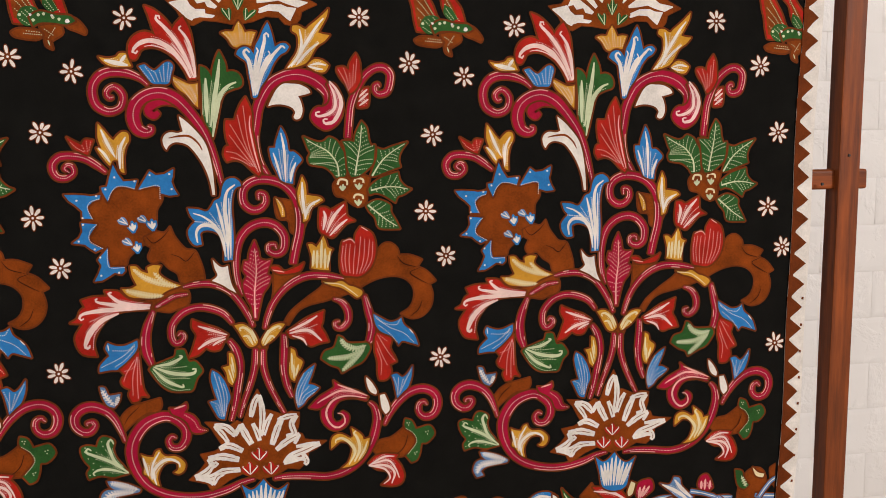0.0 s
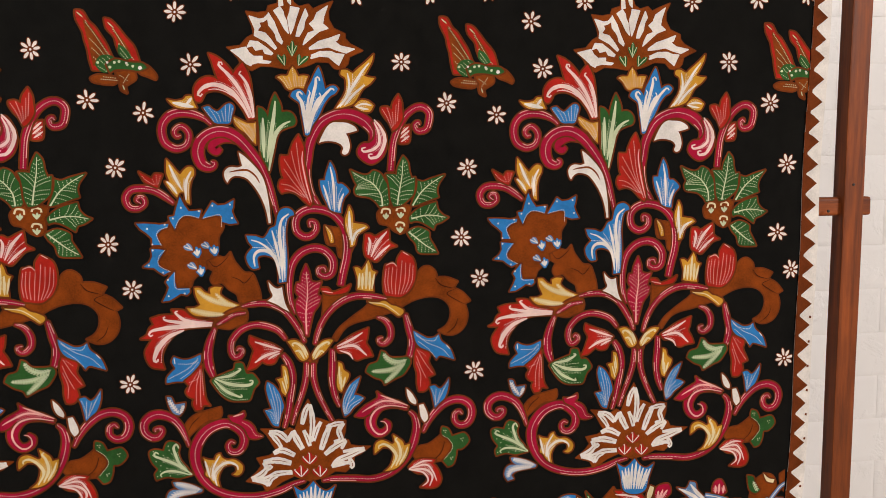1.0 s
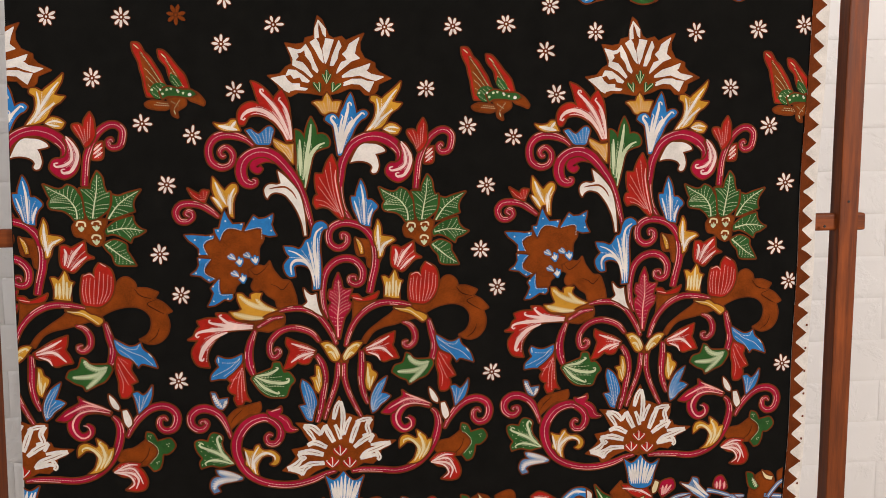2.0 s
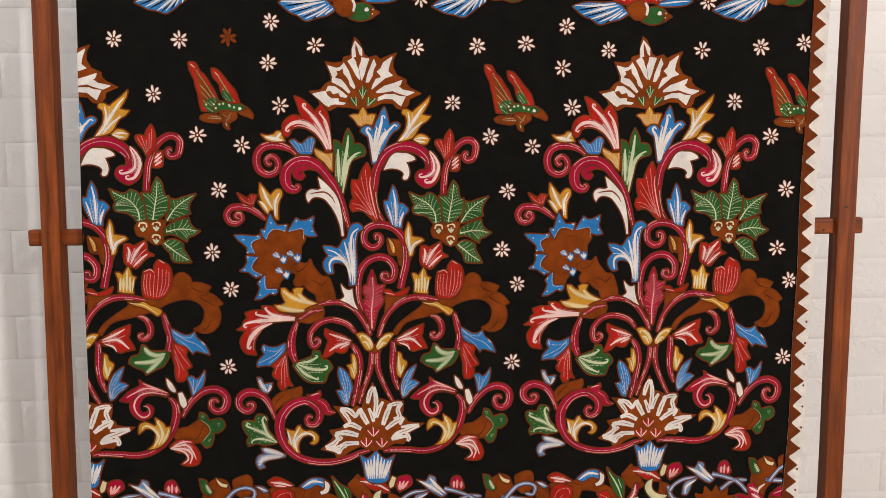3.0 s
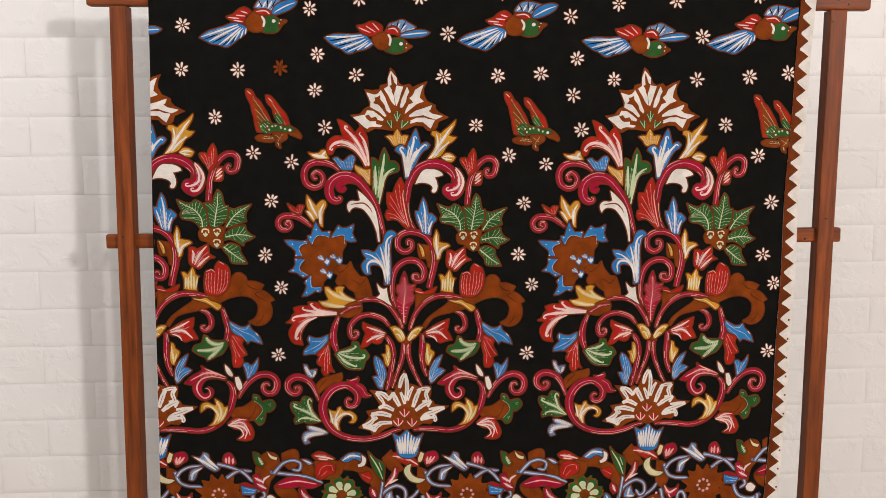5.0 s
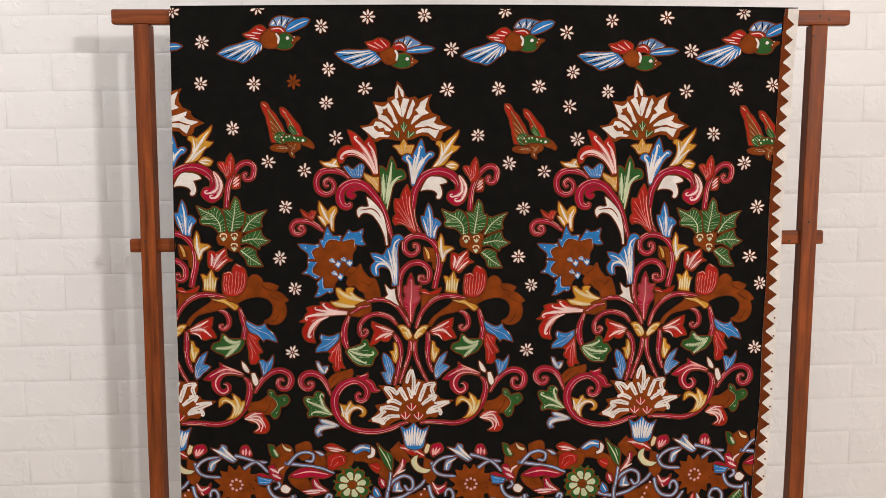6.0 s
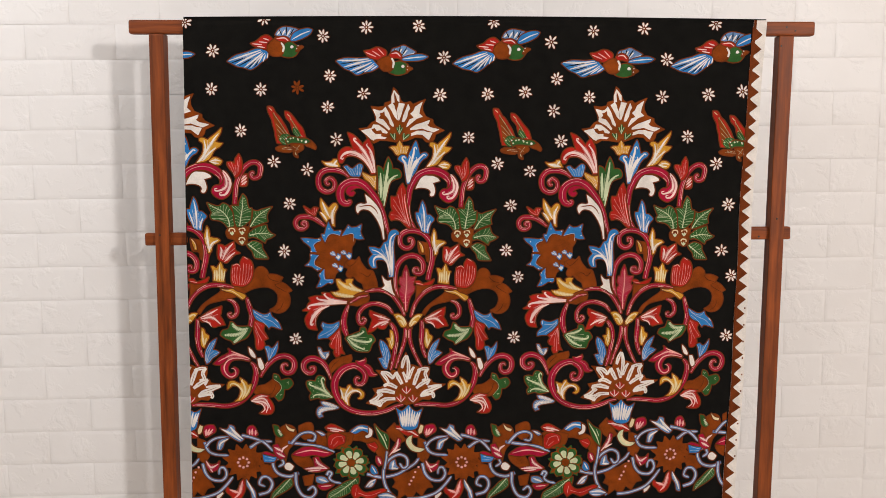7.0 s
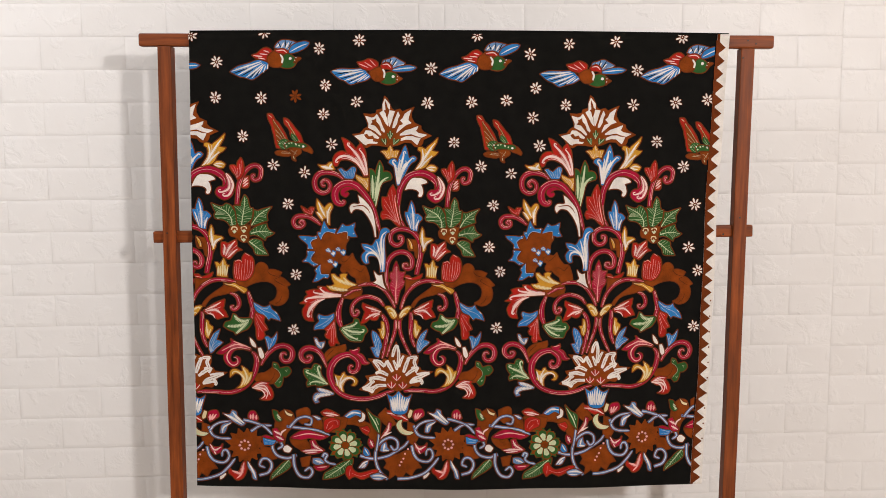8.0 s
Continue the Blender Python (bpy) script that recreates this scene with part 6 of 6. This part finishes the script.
    m.shaped(CRIMSON, BLUSH, ((43, 20), (53, 23), (70, 16), (66, 6), (50, 2), (45, 9)), (0, (47, 15), (66, 12)), (0, (47, 6), (63, 9)))
    m.shaped(WHITE, None, ((89, -5), (99, -1), (109, -9), (103, -18), (92, -15)), name="white_leaf")
    m.ribbed(GREEN, PALEGREEN, ((103, -35), (105, -52), (89, -66), (72, -76), (59, -84), (63, -70), (76, -56), (89, -43)), (101, -37), (85, -56), (63, -81))
    m.shaped(RED, PINK, ((3, -38), (6, -59), (-3, -79), (-17, -84), (-25, -75), (-34, -66), (-32, -56), (-21, -66), (-10, -62), (-3, -45)), (5.1, (1, -42), (-7, -70), (-17, -81)), (5.1, (-6, -70), (-27, -62)))
    m.shaped(PALEBLUE, WHITE, ((9, -38), (17, -52), (26, -66), (28, -84), (20, -81), (17, -66), (9, -52)), (3.8, (10, -41), (20, -62), (26, -80)))
    m.shaped(WHITE, None, ((-54, -72), (-46, -63), (-40, -70), (-47, -79), (-54, -83)), name="white_leaf")
    m.shaped(GREEN, PALEGREEN, ((69, 84), (79, 81), (82, 70), (90, 61), (83, 56), (73, 63)), (-5.1, (78, 75), (86, 59)))
    m.shaped(CREAM, None, ((95, 85), (103, 77), (113, 74), (111, 69), (100, 73)))
    m.shaped(RED, BLUSH, ((177, 78), (188, 85), (201, 81), (217, 71), (201, 67), (184, 70)), (3.8, (181, 77), (200, 74), (215, 70)), (2.6, (187, 71), (205, 69)))
    m.shaped(PALEBLUE, WHITE, ((157, 70), (168, 69), (177, 62), (170, 59), (163, 65)), (2.6, (160, 69), (174, 62)))
    m.shaped(RED, PINK, ((184, 58), (201, 65), (218, 58), (216, 44), (204, 38), (193, 31), (183, 35)), (0, (187, 38), (194, 54), (210, 58), (214, 48)), (0, (191, 35), (202, 46)))
    m.shaped(CRIMSON, BLUSH, ((68, 38), (77, 42), (85, 27), (94, 13), (83, 8), (71, 18)), (3.8, (70, 34), (87, 24)), (3.8, (74, 22), (91, 12)), (3.8, (85, 22), (88, 31), (98, 38)))
    m.shaped(BLUE, WHITE, ((45, 18), (58, 14), (74, 11), (67, 1), (47, 1)), (0, (49, 14), (70, 8)), (0, (48, 5), (68, 5)))
    m.shaped(CRIMSON, PINK, ((107, 17), (125, 31), (147, 35), (170, 27), (191, 21), (173, 13), (151, 17), (130, 13)), (2.6, (114, 20), (147, 27), (183, 21)))
    m.shaped(CRIMSON, BLUSH, ((130, -13), (153, -10), (151, 10), (161, 13), (166, 0), (182, -13), (166, -20), (146, -21)), (3.8, (133, -15), (159, -13), (179, -14)), (3.8, (155, 9), (161, -3), (177, -13)), (2.6, (139, -20), (166, -17)))
    m.shaped(PALEBLUE, WHITE, ((156, -33), (172, -33), (182, -44), (168, -48), (156, -44)), (3.8, (160, -37), (178, -44)))
    m.shaped(CRIMSON, PINK, ((158, -52), (176, -50), (192, -51), (178, -61), (165, -61)), (2.6, (165, -55), (186, -53)))
    m.ribbed(GREEN, PALEGREEN, ((178, -83), (182, -69), (198, -58), (218, -44), (245, -34), (242, -51), (224, -69), (204, -79)), (238, -38), (211, -61), (183, -80))
    return m


# ---- star flowers ----
def star_flower(x, z, dye, turn, size):
    m = Motif("star_flower", "small eight-petalled star flower", hung(x, z), cloth)
    rng = random.Random(int(x * 9000 + z * 5000))
    s = m.sheet()
    n = 8 if rng.random() < 0.7 else 7
    for i in range(n):
        a = turn + (i + rng.uniform(-0.12, 0.12)) * math.tau / n
        d = Vector((math.cos(a), math.sin(a)))
        r = size * rng.uniform(0.88, 1.1)
        line = [d * (0.30 * size + (r - 0.30 * size) * t / 5) for t in range(6)]
        w = [size * f * rng.uniform(0.9, 1.1) for f in (0.13, 0.22, 0.27, 0.29, 0.26, 0.12)]
        s.strip(line, w, RIM, 0, grow=1.1)
        s.strip(line, w, dye, 1)
    s.add([Vector((math.cos(k), math.sin(k))) * size * 0.24 for k in range(6)], [tuple(range(6))], RIM, 1)
    s.add([Vector((math.cos(k), math.sin(k))) * size * 0.12 for k in range(6)], [tuple(range(6))], dye, 2)
    m.keep(s, "petal")



for k in (-1, 0, 1):
    flowering_tree(k, cloth)
for k in (0, 1, 2):
    flying_parrot_up(k, cloth)
    perched_bird(k, cloth)
for k in (-1.04, 0, 1):
    flying_parrot_level(k, cloth)
for k in (-2, -1, 0, 1):
    border_repeat(k, cloth)
# star flowers, row by row from the top
for x, z in ((-0.678, 1.665), (-0.514, 1.670), (-0.303, 1.651), (-0.195, 1.653), (-0.041, 1.659),):
    star_flower(x, z, WHITE, x * 40 + z * 23, 13.4)
for x, z in ((-0.623, 1.607), (-0.393, 1.634), (-0.381, 1.554), (-0.144, 1.588), (0.077, 1.617), (0.163, 1.638), (0.266, 1.642), (0.314, 1.579), (0.412, 1.650),):
    star_flower(x, z, WHITE, x * 40 + z * 23, 13.4)
for x, z in ((-0.629, 1.528), (-0.525, 1.527), (-0.387, 1.489), (-0.312, 1.516), (-0.153, 1.512), (-0.054, 1.513), (0.024, 1.516), (0.082, 1.477), (0.088, 1.542), (0.156, 1.504), (0.306, 1.503), (0.400, 1.508), (0.471, 1.513),):
    star_flower(x, z, WHITE, x * 40 + z * 23, 13.4)
for x, z in ((-0.570, 1.442), (-0.503, 1.377), (-0.433, 1.360), (-0.370, 1.422), (-0.094, 1.424), (-0.034, 1.369), (0.034, 1.353), (0.098, 1.414), (0.360, 1.422), (0.421, 1.365),):
    star_flower(x, z, WHITE, x * 40 + z * 23, 13.4)
for x, z in ((-0.472, 1.289), (-0.006, 1.282), (0.448, 1.280),):
    star_flower(x, z, WHITE, x * 40 + z * 23, 13.4)
for x, z in ((-0.486, 1.188), (-0.016, 1.187), (0.436, 1.184),):
    star_flower(x, z, WHITE, x * 40 + z * 23, 13.4)
for x, z in ((-0.458, 1.127), (0.009, 1.130), (0.458, 1.130),):
    star_flower(x, z, WHITE, x * 40 + z * 23, 13.4)
for x, z in ((-0.467, 0.998), (-0.000, 1.000), (0.451, 1.001),):
    star_flower(x, z, WHITE, x * 40 + z * 23, 13.4)
star_flower(-0.449, 1.530, BROWN, 0.3, 13.0)

# ---- the sawtooth edge: brown teeth on a white selvedge ----
def edge_strip(inner, outer, lift, z0=None, z1=None):
    bm = bmesh.new()
    rows = []
    for j in range(121):
        z = TOP - j / 120 * (TOP - HEM)
        r = right_edge(z)
        zt = top_edge(r) - 0.0008 + (hem(r) - top_edge(r) + 0.001) * j / 120
        rows.append([bm.verts.new((r - inner, turn_back(r - inner) - lift, zt)), bm.verts.new((r - outer, turn_back(r - outer) - lift, zt))])
    for a, b in zip(rows, rows[1:]):
        bm.faces.new((a[0], b[0], b[1], a[1]))
    return bm


part("selvedge", edge_strip(0.0265, -0.0006, 0.0034), WHITE, cloth, "white undyed selvedge strip")
part("brown_edge", edge_strip(0.0262, 0.0205, 0.0038), RIM, cloth, "brown band beside the selvedge")
tooth_rng = random.Random(4)
for i in range(36):
    z = 1.6285 - i * 0.0290
    if z < 0.638:
        break
    r = right_edge(z)
    bm = bmesh.new()
    h = 0.0172 + tooth_rng.uniform(-0.0015, 0.0015)
    skew = tooth_rng.uniform(-0.002, 0.002)
    tip_x = r - 0.0215 + h
    outline = [(r - 0.0262, z + 0.0148), (r - 0.0212, z + 0.0137), (r - 0.0212 + 0.45 * h, z + 0.0078 + skew), (tip_x, z + skew), (r - 0.0212 + 0.45 * h, z - 0.0074 + skew), (r - 0.0212, z - 0.0139), (r - 0.0262, z - 0.0148)]
    bm.faces.new([bm.verts.new((x, turn_back(x) - 0.0042 - 0.00001 * (i % 2), zz)) for x, zz in outline])
    bmesh.ops.triangulate(bm, faces=bm.faces)
    part("tooth", bm, RIM, cloth)
# small printer's marks near the cut edge
for i in range(10):
    z = 1.06 - i * 0.036
    r = right_edge(z) - 0.0045
    bm = bmesh.new()
    bm.faces.new([bm.verts.new((r + x * 0.0018, turn_back(r) - 0.0040, z + dz * 0.002)) for x, dz in ((-1, -0.6), (0.8, -1), (1, 0.8), (-0.5, 1))])
    part("edge_mark", bm, RIM, cloth)

# ---- foam bricks of the wall ----
ROW = 0.0793


def brick_mesh(w, h):
    """A pillowed slab with soft edges; its back is left open against the wall."""
    bm = bmesh.new()
    rings = []
    for inset, y in ((0.0000, 0.0014), (0.0016, 0.0009), (0.0040, 0.0002), (0.010, 0.0)):
        rings.append([bm.verts.new((sx * (w / 2 - inset), y, sz * (h / 2 - inset))) for sx, sz in ((-1, -1), (1, -1), (1, 1), (-1, 1))])
    for a, b in zip(rings, rings[1:]):
        for i in range(4):
            bm.faces.new((a[i], a[(i + 1) % 4], b[(i + 1) % 4], b[i]))
    bm.faces.new(rings[-1])
    return mesh_from(bm, "brick", FOAM, smooth=True)


WHOLE = {}


def lay(x0, x1, z):
    key = (round(x1 - x0, 4))
    if key not in WHOLE:
        WHOLE[key] = brick_mesh(x1 - x0 - 0.0004, ROW - 0.0004)
    b = new("brick", WHOLE[key])
    b.parent = wall
    b.matrix_parent_inverse = Matrix()
    b.location = ((x0 + x1) / 2, 0.0, z + ROW / 2)
    b.rotation_euler = (random.uniform(-0.006, 0.006), random.uniform(-0.0015, 0.0015), random.uniform(-0.0012, 0.0012))


# three panels side by side: from, to, a joint of an even row, brick length, shift of the rows
PANELS = ((-1.75, 0.0, -0.920, 0.203, 0.001), (0.0, 1.07, 0.955, 0.198, -0.002), (1.07, 2.05, 1.17, 0.200, -0.008))
for start, stop, joint, length, lift in PANELS:
    for r in range(-13, 8):
        first = joint + (0.5 * length if r % 2 else 0.0)
        first -= math.floor((first - start) / length) * length
        marks = [start] + [first + i * length for i in range(12) if start + 0.03 < first + i * length < stop - 0.03] + [stop]
        for left, right in zip(marks, marks[1:]):
            lay(left, right, 1.290 + r * ROW + lift)
